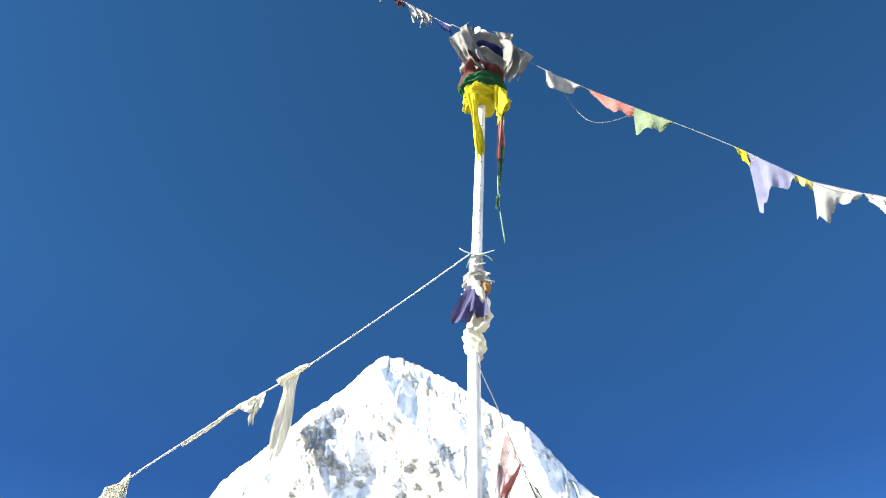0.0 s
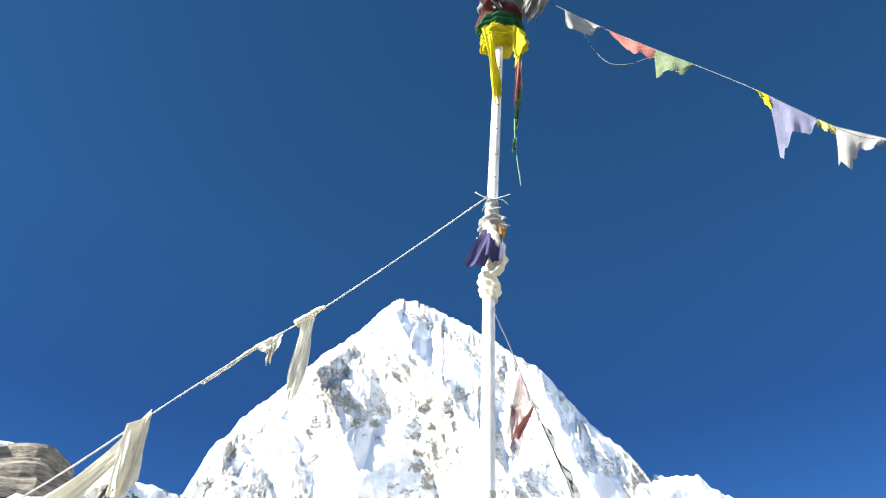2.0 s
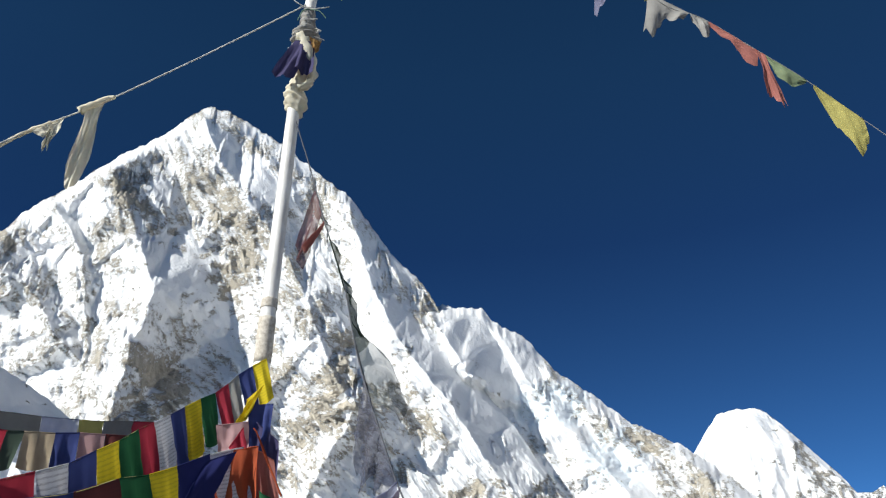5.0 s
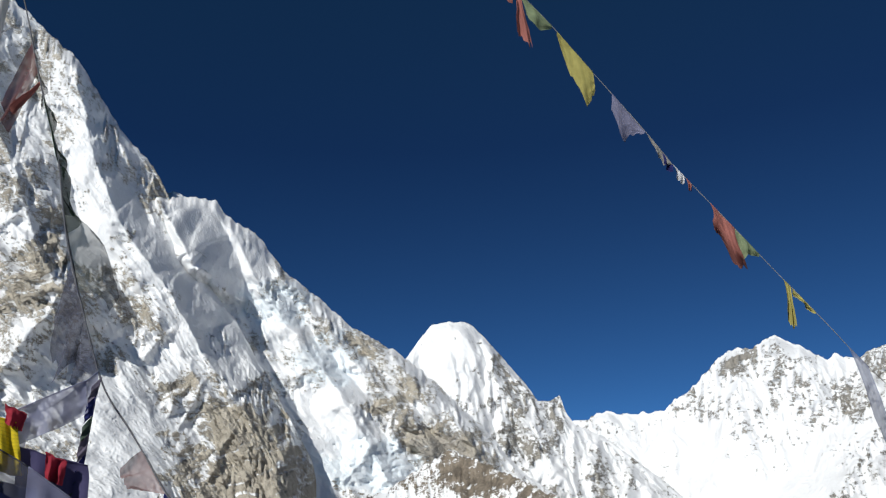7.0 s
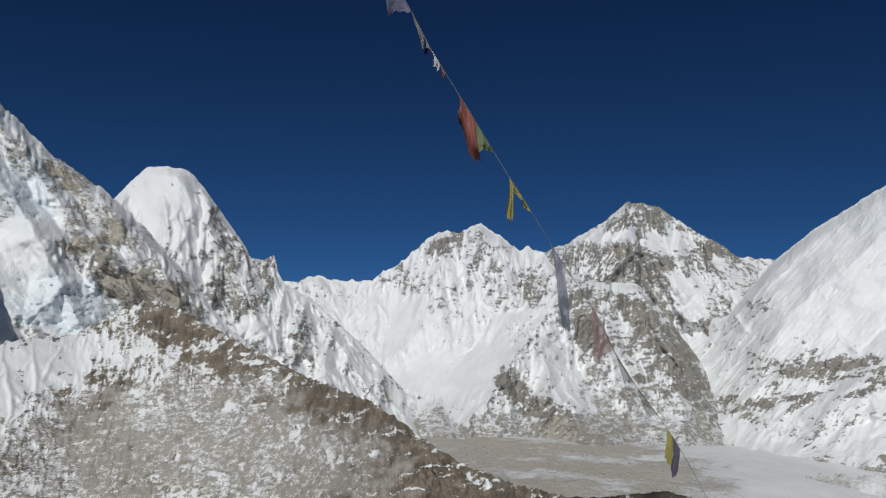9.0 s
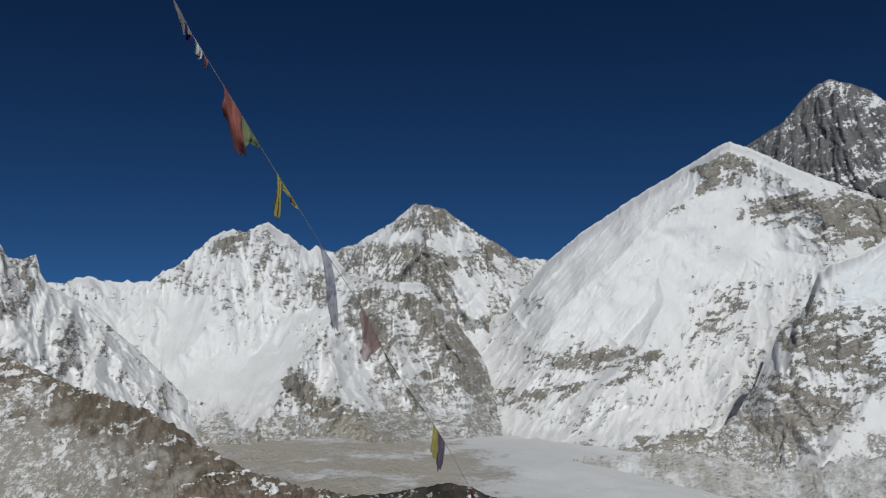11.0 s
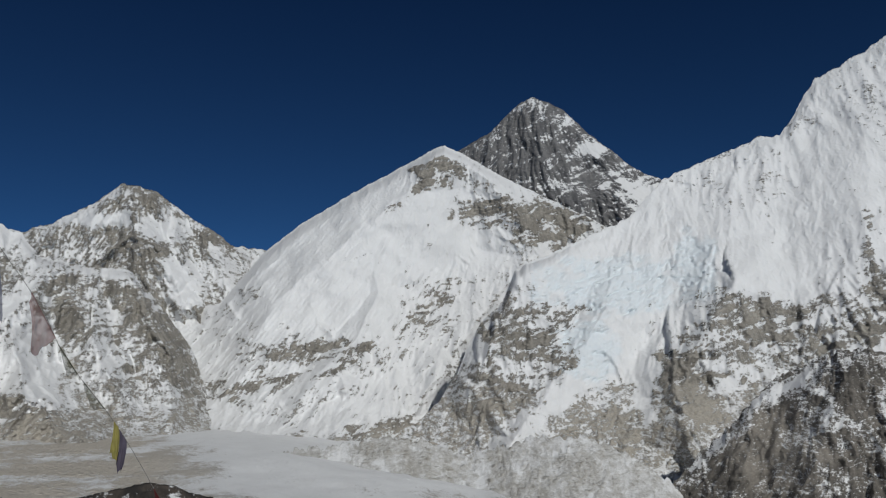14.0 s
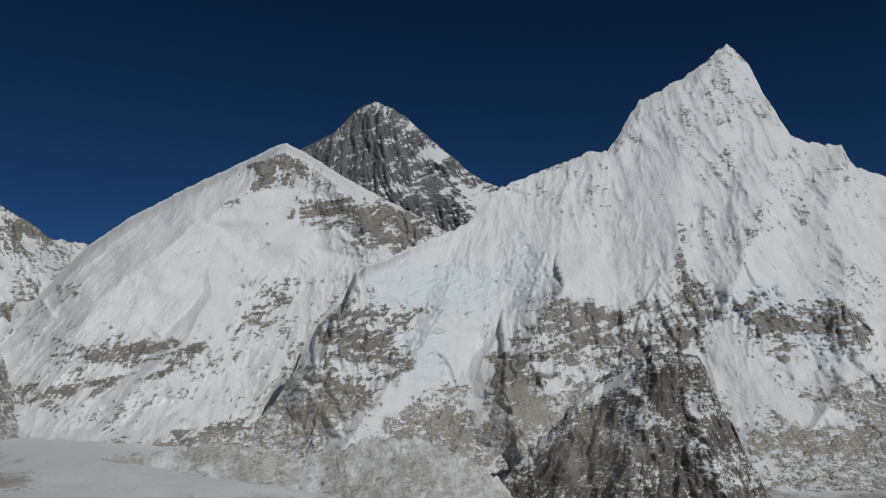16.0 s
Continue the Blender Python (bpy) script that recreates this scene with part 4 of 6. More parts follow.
def cloth_material(name, colour, sheer=0.35, ink=0.0, clear=0.0):
    m, n, l, b = material(name)
    big = noise_node(n, l, 9, 4)
    tone = ramp(n, l, big.outputs[0], [(0.3, tuple(c * 0.8 for c in colour)), (0.7, colour)])
    colour_out = tone.outputs[0]
    if ink:
        uv = n.new("ShaderNodeUVMap")
        sep = n.new("ShaderNodeSeparateXYZ")
        l.new(uv.outputs[0], sep.inputs[0])
        rows = n.new("ShaderNodeTexWave")
        rows.bands_direction = 'Y'
        rows.inputs["Scale"].default_value = 4.6
        l.new(uv.outputs[0], rows.inputs["Vector"])
        gaps = noise_node(n, l, 46, 2, coord="UV")
        inked = math_node(n, l, 'MULTIPLY', math_node(n, l, 'GREATER_THAN', rows.outputs["Fac"], 0.66), math_node(n, l, 'GREATER_THAN', gaps.outputs[0], 0.47))
        mixer = n.new("ShaderNodeMix")
        mixer.data_type = 'RGBA'
        l.new(math_node(n, l, 'MULTIPLY', inked, ink), mixer.inputs[0])
        l.new(tone.outputs[0], mixer.inputs[6])
        mixer.inputs[7].default_value = (0.03, 0.03, 0.04, 1)
        colour_out = mixer.outputs[2]
    l.new(colour_out, b.inputs["Base Color"])
    b.inputs["Roughness"].default_value = 0.85
    b.inputs["Specular IOR Level"].default_value = 0.15
    back = n.new("ShaderNodeBsdfTranslucent")
    l.new(colour_out, back.inputs["Color"])
    mix = n.new("ShaderNodeMixShader")
    mix.inputs[0].default_value = sheer
    l.new(b.outputs[0], mix.inputs[1])
    l.new(back.outputs[0], mix.inputs[2])
    last = mix
    if clear:
        # thin gauze: part of the light passes straight between the threads
        gap = n.new("ShaderNodeBsdfTransparent")
        last = n.new("ShaderNodeMixShader")
        last.inputs[0].default_value = clear
        l.new(mix.outputs[0], last.inputs[1])
        l.new(gap.outputs[0], last.inputs[2])
    l.new(last.outputs[0], n["Material Output"].inputs["Surface"])
    return m


def plain_material(name, dark, light, scale, rough=0.8, bump_size=0.002, stretch=None):
    m, n, l, b = material(name)
    nz = noise_node(n, l, scale, 6, 0.65, stretch=stretch)
    c = ramp(n, l, nz.outputs[0], [(0.34, dark), (0.62, light)])
    l.new(c.outputs[0], b.inputs["Base Color"])
    b.inputs["Roughness"].default_value = rough
    bump = n.new("ShaderNodeBump")
    bump.inputs["Strength"].default_value, bump.inputs["Distance"].default_value = 0.6, bump_size
    l.new(nz.outputs[0], bump.inputs["Height"])
    l.new(bump.outputs[0], b.inputs["Normal"])
    return m


CLOTH = {k: cloth_material("cloth_" + k, c, sheer, ink) for k, (c, sheer, ink) in {
    "white": ((0.36, 0.345, 0.32), 0.25, 0), "grey_white": ((0.24, 0.228, 0.21), 0.25, 0), "print": ((0.72, 0.72, 0.74), 0.25, 0.4), "cream": ((0.86, 0.80, 0.64), 0.35, 0), "yellow": ((0.78, 0.6, 0.03), 0.25, 0.22),
    "bright_yellow": ((0.58, 0.49, 0.02), 0.25, 0), "faded_yellow": ((0.45, 0.40, 0.13), 0.3, 0), "red": ((0.42, 0.04, 0.065), 0.35, 0), "orange": ((0.52, 0.115, 0.05), 0.4, 0), "faded_red": ((0.44, 0.17, 0.14), 0.35, 0),
    "maroon": ((0.22, 0.085, 0.085), 0.3, 0), "brick": ((0.13, 0.036, 0.034), 0.2, 0.15), "green": ((0.025, 0.12, 0.05), 0.35, 0), "pale_green": ((0.27, 0.33, 0.19), 0.45, 0), "dull_green": ((0.07, 0.10, 0.075), 0.3, 0), "blue": ((0.05, 0.068, 0.21), 0.3, 0),
    "navy": ((0.025, 0.03, 0.13), 0.25, 0), "violet": ((0.075, 0.068, 0.15), 0.25, 0), "lilac": ((0.36, 0.36, 0.56), 0.45, 0), "pale_lilac": ((0.25, 0.25, 0.36), 0.45, 0), "pink": ((0.55, 0.34, 0.34), 0.45, 0),
    "grey_violet": ((0.16, 0.14, 0.19), 0.35, 0), "beige": ((0.5, 0.4, 0.28), 0.4, 0), "leaf_green": ((0.10, 0.2, 0.09), 0.35, 0), "ochre": ((0.42, 0.24, 0.09), 0.3, 0)}.items()}
# sheer olive and green are darkened: the shade on those flags is in the colour
for _k, _c, _clear in (("sheer_blue", (0.30, 0.33, 0.45), 0.25), ("sheer_moss", (0.16, 0.17, 0.10), 0.45), ("sheer_olive", (0.17, 0.13, 0.01), 0.12), ("sheer_green", (0.03, 0.06, 0.035), 0.18), ("sheer_grey", (0.15, 0.17, 0.165), 0.4), ("sheer_navy", (0.13, 0.135, 0.18), 0.35), ("sheer_lilac", (0.34, 0.35, 0.5), 0.3), ("sheer_rose", (0.40, 0.24, 0.23), 0.3), ("sheer_maroon", (0.20, 0.09, 0.09), 0.25)):
    CLOTH[_k] = cloth_material("cloth_" + _k, _c, 0.45, 0.0, _clear)
PAINT = plain_material("worn_white_paint", (0.55, 0.52, 0.47), (0.8, 0.78, 0.74), 14, 0.55, 0.001, (1, 1, 0.25))
TAPE = plain_material("dirty_tape", (0.35, 0.3, 0.24), (0.6, 0.55, 0.47), 40, 0.7)
LINE = plain_material("grey_line", (0.1, 0.1, 0.1), (0.3, 0.29, 0.27), 120, 0.9)
ROPE = plain_material("pale_rope", (0.42, 0.4, 0.36), (0.72, 0.7, 0.65), 160, 0.9)
TWINE = plain_material("yellow_twine", (0.3, 0.28, 0.1), (0.55, 0.5, 0.2), 160, 0.9)
DARK_CORD = plain_material("dark_cord", (0.05, 0.05, 0.06), (0.12, 0.12, 0.13), 120, 0.9)
GREEN_CORD = plain_material("green_cord", (0.07, 0.13, 0.09), (0.16, 0.25, 0.17), 120, 0.9)
STONE = plain_material("weathered_stone", (0.05, 0.043, 0.036), (0.30, 0.26, 0.21), 7, 0.95, 0.06, (1, 1, 5))
SNOW_CAP = plain_material("settled_snow", (0.8, 0.82, 0.86), (0.86, 0.88, 0.92), 6, 0.6, 0.01)


def spline(points, per=6):
    """A smooth curve through the points."""
    pts = [Vector(p) for p in points]
    out = []
    for i in range(len(pts) - 1):
        p0, p1, p2, p3 = pts[max(i - 1, 0)], pts[i], pts[i + 1], pts[min(i + 2, len(pts) - 1)]
        for k in range(per):
            t = k / per
            out.append(0.5 * (2 * p1 + (p2 - p0) * t + (2 * p0 - 5 * p1 + 4 * p2 - p3) * t * t + (3 * p1 - p0 - 3 * p2 + p3) * t ** 3))
    out.append(pts[-1])
    return out


def tube(bm, path, radius, sides=8, wobble=0.0, capped=True):
    rings = []
    for i, p in enumerate(path):
        way = (path[min(i + 1, len(path) - 1)] - path[max(i - 1, 0)]).normalized()
        side = way.orthogonal().normalized() if abs(way.y) > 0.98 else way.cross(Vector((0, 1, 0))).normalized()
        over = way.cross(side)
        r = radius(i / (len(path) - 1)) if callable(radius) else radius
        ring = []
        for k in range(sides):
            a = 2 * math.pi * k / sides
            w = r * (1 + wobble * noise.noise(p * 23 + Vector((math.cos(a), math.sin(a), 0)) * 1.5))
            ring.append(bm.verts.new(p + (side * math.cos(a) + over * math.sin(a)) * w))
        rings.append(ring)
    for a, b in zip(rings, rings[1:]):
        for k in range(sides):
            bm.faces.new((a[k], a[(k + 1) % sides], b[(k + 1) % sides], b[k]))
    if capped:
        bm.faces.new(rings[0][::-1])
        bm.faces.new(rings[-1])
    return bm


def cloth(bm, a, b, drop, taper=1.0, shift=0.0, ripple=0.02, ragged=0.0, seed=0, nu=12, nv=12, belly=0.0, pinch=0.0, hem=None):
    """A cloth whose upper edge runs from a to b and which hangs by the vector drop. taper: width of the lower edge; shift: how far that edge is
    blown along a-b; ragged: torn lower edge; pinch: gathers the middle; hem: lengths along the lower edge, from a to b."""
    a, b, drop = Vector(a), Vector(b), Vector(drop)
    rnd = random.Random(seed)
    ph, fr = rnd.uniform(0, 6), rnd.uniform(1.0, 1.9)
    across = b - a
    out = across.cross(drop).normalized()
    if out.y > 0:
        out = -out
    uv = bm.loops.layers.uv.verify()
    grid = []
    for j in range(nv + 1):
        v = j / nv
        row = []
        for i in range(nu + 1):
            u = i / nu
            w = 1 + (taper - 1) * v
            w *= 1 - pinch * math.sin(math.pi * min(v * 1.4, 1))
            uu = 0.5 + (u - 0.5) * w + shift * v ** 1.3
            torn = noise.noise(Vector((u * 5.3, seed * 3.7, 0.2))) + 0.6 * noise.noise(Vector((u * 17.0, seed * 1.7, 3.2)))
            length = 1 + ragged * v * torn + 0.06 * math.sin(u * math.pi)
            if hem:
                q = u * (len(hem) - 1)
                k = min(int(q), len(hem) - 2)
                length *= hem[k] + (hem[k + 1] - hem[k]) * (q - k)
            p = a + across * uu + drop * v * length
            p += out * (ripple * v ** 0.6 * (math.sin(fr * 6.3 * u + ph + 1.8 * v) + 0.5 * math.sin(2.3 * fr * 6.3 * u + 2 * ph)) + belly * math.sin(math.pi * v))
            p += Vector((0.012, 0.012, 0.012)) * ripple * 20 * noise.noise(Vector((u * 3, v * 3, seed)))
            p += out * ripple * 0.7 * v * noise.noise(Vector((u * 7 + v * 4, v * 5, seed + 0.5)))
            row.append(bm.verts.new(p))
        grid.append(row)
    for j in range(nv):
        for i in range(nu):
            f = bm.faces.new((grid[j][i], grid[j][i + 1], grid[j + 1][i + 1], grid[j + 1][i]))
            for lp, (x, y) in zip(f.loops, ((i, j), (i + 1, j), (i + 1, j + 1), (i, j + 1))):
                lp[uv].uv = (x / nu, y / nv)
    edge = [grid[0][i].co.copy() for i in range(nu + 1)]
    return tube(bm, edge, 0.003, 5, 0.2)


def cord_of(parent, points, mat, radius=0.004, name="cord", label="", per=5):
    return part(name, tube(bmesh.new(), spline(points, per), radius, 6, 0.3), mat, parent, label)


def hang(parent, colour, a, b, drop, name="flag", **how):
    return part(name, cloth(bmesh.new(), a, b, drop, **how), CLOTH[colour], parent, colour.replace("_", " ") + " cloth flag")


# -- the pole --
def build_pole():
    foot, knot, top = Vector((0.03, 4.5, 2.2)), Vector((0.13, 4.5, 4.9)), Vector((0.40, 4.49, 8.9))
    pole = thing("flagpole", foot, "tall white painted flagpole, worn and slightly leaning", "flagpole")
    inv = Matrix.Translation(-foot)
    path = [foot.lerp(knot, k / 10) for k in range(11)] + [knot.lerp(top, k / 14) for k in range(1, 15)]

    def add(name, bm, mat, label=""):
        ob = part(name, bm, mat, pole, label)
        ob.matrix_parent_inverse = inv
        return ob
    shaft = add("shaft", tube(bmesh.new(), path, lambda u: 0.049 - 0.014 * u, 20, 0.02), PAINT, "white painted shaft with scuffs")
    for z0, z1, r in ((3.02, 3.3, 0.051), (3.36, 3.42, 0.051)):
        a, b = foot.lerp(knot, (z0 - 2.2) / 2.7), foot.lerp(knot, (z1 - 2.2) / 2.7)
        part("tape_band", tube(bmesh.new(), [a.lerp(b, k / 8) for k in range(9)], r, 18, 0.06), TAPE, shaft, "dirty wound tape")
    for z in (5.2, 5.45, 5.95, 6.2, 6.5, 6.8, 7.05, 7.3):
        p = knot.lerp(top, (z - 4.9) / 4.0) + Vector((0.012, -0.034, 0))
        part("bolt_hole", tube(bmesh.new(), [p, p + Vector((0.002, -0.006, 0.001))], 0.008, 8), DARK_CORD, shaft)
    return pole


build_pole()


def pole_at(z):
    """The middle of the pole at a height."""
    a, b, c = Vector((0.03, 4.5, 2.2)), Vector((0.13, 4.5, 4.9)), Vector((0.40, 4.49, 8.9))
    return a.lerp(b, (z - 2.2) / 2.7) if z < 4.9 else b.lerp(c, (z - 4.9) / 4.0)


def at_origin(ob):
    """Parts are modelled in world places: let them stand under a thing that is not at the origin."""
    for child in ob.children_recursive:
        if child.parent == ob:
            child.matrix_parent_inverse = Matrix.Translation(-ob.location)
    return ob


def wrap(z0, z1, r, turns=3, fold=0.25, seed=1, slant=0.02):
    """Cloth wound round the pole: a lumpy sleeve with slanting folds."""
    bm = bmesh.new()
    rings, n, m = [], 36, 22
    for j in range(m + 1):
        v = j / m
        z = z0 + (z1 - z0) * v
        c = pole_at(z)
        swell = 0.35 + 0.65 * math.sin(math.pi * min(max(v, 0.02), 0.98)) ** 0.6
        ring = []
        for i in range(n):
            a = 2 * math.pi * i / n
            folds = math.sin(turns * 2 * math.pi * v * 1.5 + a + 2.0 * noise.noise(Vector((math.cos(a) * 2, math.sin(a) * 2, v * 4 + seed))))
            lump = noise.noise(Vector((math.cos(a) * 1.6, math.sin(a) * 1.6, v * 3 + seed * 5)))
            rr = 0.035 + (r - 0.035) * swell * (1 + fold * folds * 0.4 + 0.45 * lump)
            ring.append(bm.verts.new(c + Vector((math.cos(a) * rr, math.sin(a) * rr, slant * math.sin(a + seed)))))
        rings.append(ring)
    for a, b in zip(rings, rings[1:]):
        for i in range(n):
            bm.faces.new((a[i], a[(i + 1) % n], b[(i + 1) % n], b[i]))
    bm.faces.new(rings[0][::-1])
    bm.faces.new(rings[-1])
    return bm


def build_head_bundle():
    o = pole_at(7.6)
    t = thing("cloth_bundle", o, "white, red, green and yellow cloths wound round the pole top", "cloth bundle")
    part("wrapping", wrap(8.40, 8.72, 0.17, 2, 0.4, 2), CLOTH["grey_white"], t, "white cloth wrapping")
    part("wrapping", wrap(8.20, 8.47, 0.205, 2, 0.3, 3), CLOTH["navy"], t, "navy cloth wrapping")
    part("wrapping", wrap(8.06, 8.30, 0.215, 2, 0.35, 4), CLOTH["grey_white"], t, "white cloth wrapping")
    part("wrapping", wrap(7.88, 8.16, 0.21, 2, 0.3, 5), CLOTH["brick"], t, "brick red cloth wrapping")
    part("wrapping", wrap(7.78, 8.0, 0.185, 3, 0.6, 6), CLOTH["green"], t, "green cloth wrapping")
    part("wrapping", wrap(7.62, 7.84, 0.15, 4, 0.9, 7), CLOTH["bright_yellow"], t, "bright yellow cloth wrapping")
    part("stub", tube(bmesh.new(), [pole_at(8.82) + Vector((-0.05, 0, 0)), pole_at(8.96) + Vector((-0.06, 0, 0))], 0.035, 12, 0.1), PAINT, t, "pole tip")
    p = pole_at(8.42)
    for a, b, drop, how in (((-0.30, -0.12, 0.22), (-0.12, -0.24, 0.30), (0.03, -0.02, -0.6), dict(seed=4, ripple=0.07, belly=0.08, taper=0.75, shift=0.25, ragged=0.12, nu=20, nv=20)),
                            ((-0.26, -0.14, 0.12), (-0.1, -0.26, 0.2), (0.08, -0.02, -0.66), dict(seed=5, ripple=0.06, taper=0.5, shift=0.3, nu=18, nv=18)),
                            ((0.16, -0.22, 0.02), (0.36, -0.12, -0.08), (-0.02, 0, -0.5), dict(seed=6, ripple=0.08, taper=0.8, belly=0.08, ragged=0.15, nu=20, nv=20)),
                            ((0.26, -0.18, -0.02), (0.50, -0.1, -0.16), (-0.1, 0, -0.3), dict(seed=7, ripple=0.06, taper=0.6, belly=0.05)),
                            ((0.12, -0.12, 0.30), (0.32, -0.1, 0.27), (0.02, 0.0, -0.15), dict(seed=8, ripple=0.04, taper=0.6))):
        part("loose_cloth", cloth(bmesh.new(), p + Vector(a), p + Vector(b), drop, **how), CLOTH["grey_white"], t, "loose grey-white cloth")
    q = pole_at(7.7)
    part("streamer", cloth(bmesh.new(), q + Vector((-0.16, -0.12, 0.06)), q + Vector((-0.03, -0.16, 0.12)), (0.03, 0, -1.0), seed=9, ripple=0.05, taper=0.5, shift=0.05, ragged=0.15, pinch=0.35, nu=16, nv=20), CLOTH["bright_yellow"], t, "long bright yellow streamer")
    part("streamer", cloth(bmesh.new(), q + Vector((0.13, -0.16, 0.05)), q + Vector((0.24, -0.1, 0.02)), (-0.02, 0, -0.4), seed=10, ripple=0.08, taper=0.45, ragged=0.3, nu=16, nv=16), CLOTH["bright_yellow"], t, "bright yellow streamer")
    part("streamer", cloth(bmesh.new(), q + Vector((0.15, -0.1, -0.28)), q + Vector((0.19, -0.1, -0.26)), (-0.05, 0, -0.62), seed=12, ripple=0.04, taper=1.9, ragged=0.3, shift=-0.1), CLOTH["faded_red"], t, "faded red ragged streamer")
    part("tail_cord", tube(bmesh.new(), spline([q + Vector(v) for v in ((0.16, -0.1, 0.0), (0.17, -0.1, -0.5), (0.1, -0.09, -0.95), (0.07, -0.08, -1.4), (0.09, -0.07, -1.9))]), 0.005, 6, 0.5), GREEN_CORD, t, "green tail of cord")
    for k, (dx, z0, long) in enumerate(((0.15, -0.78, 0.2), (0.12, -0.95, 0.24), (0.10, -1.15, 0.16), (0.07, -1.4, 0.14))):
        part("tatter", cloth(bmesh.new(), q + Vector((dx - 0.02, -0.09, z0)), q + Vector((dx + 0.02, -0.09, z0 + 0.03)), (-0.02, 0, -long), seed=310 + k, ripple=0.03, taper=0.5, ragged=0.4), CLOTH["leaf_green"], t, "torn green strip")
    return at_origin(t)


def build_knots():
    t = thing("tied_scarves", pole_at(4.85), "white and violet scarves knotted round the pole", "scarf")
    part("scarf", wrap(4.81, 5.01, 0.075, 2, 0.7, 11, 0.03), CLOTH["cream"], t, "cream scarf knot")
    part("scarf", wrap(4.98, 5.44, 0.058, 4, 0.9, 12, 0.05), CLOTH["cream"], t, "cream twisted scarf")
    part("scarf", wrap(5.36, 5.56, 0.09, 3, 0.9, 13, 0.02), CLOTH["white"], t, "white knotted scarf")
    part("scarf", wrap(5.52, 5.72, 0.052, 3, 0.9, 17, 0.02), CLOTH["white"], t, "white scarf end wound upwards")
    q = pole_at(5.4)
    part("scarf", tube(bmesh.new(), spline([q + Vector(v) for v in ((-0.03, -0.08, 0.02), (0.02, -0.1, -0.1), (0.065, -0.07, -0.22), (0.07, -0.05, -0.33), (0.04, -0.08, -0.4), (-0.02, -0.07, -0.44))]), lambda u: 0.034 - 0.008 * u, 10, 0.9), CLOTH["cream"], t, "cream scarf twisted down the pole")
    for k in range(9):
        r = random.Random(300 + k)
        e = pole_at(5.28 + 0.34 * r.random()) + Vector((r.choice((-1, 1)) * 0.06, -0.06, 0))
        part("frayed_end", tube(bmesh.new(), spline([e, e + Vector((r.uniform(-0.05, 0.05), -0.02, r.uniform(-0.03, 0.03))), e + Vector((r.uniform(-0.09, 0.09), -0.02, r.uniform(-0.08, 0.03)))]), 0.004, 5, 0.4), ROPE, t)
    p = pole_at(5.34)
    part("flap", cloth(bmesh.new(), p + Vector((-0.06, -0.09, 0.02)), p + Vector((0.05, -0.12, 0.0)), (-0.09, -0.02, -0.33), seed=14, ripple=0.02, taper=1.35, shift=-0.25), CLOTH["violet"], t, "violet cloth flap")
    part("flap", cloth(bmesh.new(), p + Vector((-0.02, -0.11, 0.0)), p + Vector((0.08, -0.1, -0.02)), (-0.02, -0.02, -0.26), seed=15, ripple=0.025, taper=1.2), CLOTH["violet"], t, "violet cloth flap")
    part("flap", cloth(bmesh.new(), p + Vector((0.02, -0.11, 0.06)), p + Vector((0.12, -0.08, 0.04)), (0.0, -0.01, -0.1), seed=16, ripple=0.02, taper=0.7), CLOTH["ochre"], t, "small ochre rag")
    for k, (dx, dz) in enumerate(((-0.13, 0.06), (0.12, -0.08), (0.14, 0.03), (-0.08, -0.14))):
        s = pole_at(5.70)
        part("cord_end", tube(bmesh.new(), spline([s + Vector((0, -0.05, 0)), s + Vector((dx * 0.6, -0.07, dz * 0.3)), s + Vector((dx, -0.07, dz))]), 0.004, 5), GREEN_CORD if k % 2 else ROPE, t)
    return at_origin(t)


build_head_bundle()
build_knots()

# -- the guy rope with ceremonial scarves --
GUY = [(0.155, 4.47, 5.755), (-0.43, 4.42, 5.19), (-1.03, 4.37, 4.64), (-1.40, 4.22, 4.24), (-1.80, 4.00, 3.72), (-2.13, 3.72, 3.19), (-2.6, 3.3, 2.5)]
guy = thing("guy_rope", GUY[0], "pale guy rope with cream scarves tied along it", "rope")
cord_of(guy, GUY, ROPE, 0.0055, "rope")
part("scarf", cloth(bmesh.new(), (-1.13, 4.33, 4.53), (-1.03, 4.36, 4.635), (-0.04, 0, -0.56), seed=21, ripple=0.03, taper=1.15, pinch=0.25, hem=[0.75, 1.0, 1.05, 1.0, 0.8], nu=16, nv=16), CLOTH["cream"], guy, "cream scarf hanging in folds")
part("scarf_knot", tube(bmesh.new(), spline([(-1.15, 4.31, 4.505), (-1.09, 4.33, 4.57), (-1.02, 4.36, 4.65), (-0.98, 4.35, 4.66)]), lambda u: 0.024 - 0.01 * u, 8, 0.5), CLOTH["cream"], guy)
part("rag", cloth(bmesh.new(), (-1.36, 4.22, 4.27), (-1.22, 4.28, 4.42), (0.0, 0, -0.1), seed=22, ripple=0.02, taper=0.5, shift=0.2, ragged=0.5), CLOTH["cream"], guy, "torn cream rag")
part("rag", cloth(bmesh.new(), (-1.285, 4.25, 4.31), (-1.255, 4.26, 4.32), (-0.01, 0, -0.13), seed=23, ripple=0.02, taper=1.2, ragged=0.4), CLOTH["cream"], guy, "frayed cream rag")
part("rope_wrap", tube(bmesh.new(), spline([(-1.62, 4.12, 3.96), (-1.5, 4.18, 4.11), (-1.4, 4.22, 4.24), (-1.28, 4.27, 4.37)]), 0.011, 8, 0.8), CLOTH["cream"], guy)
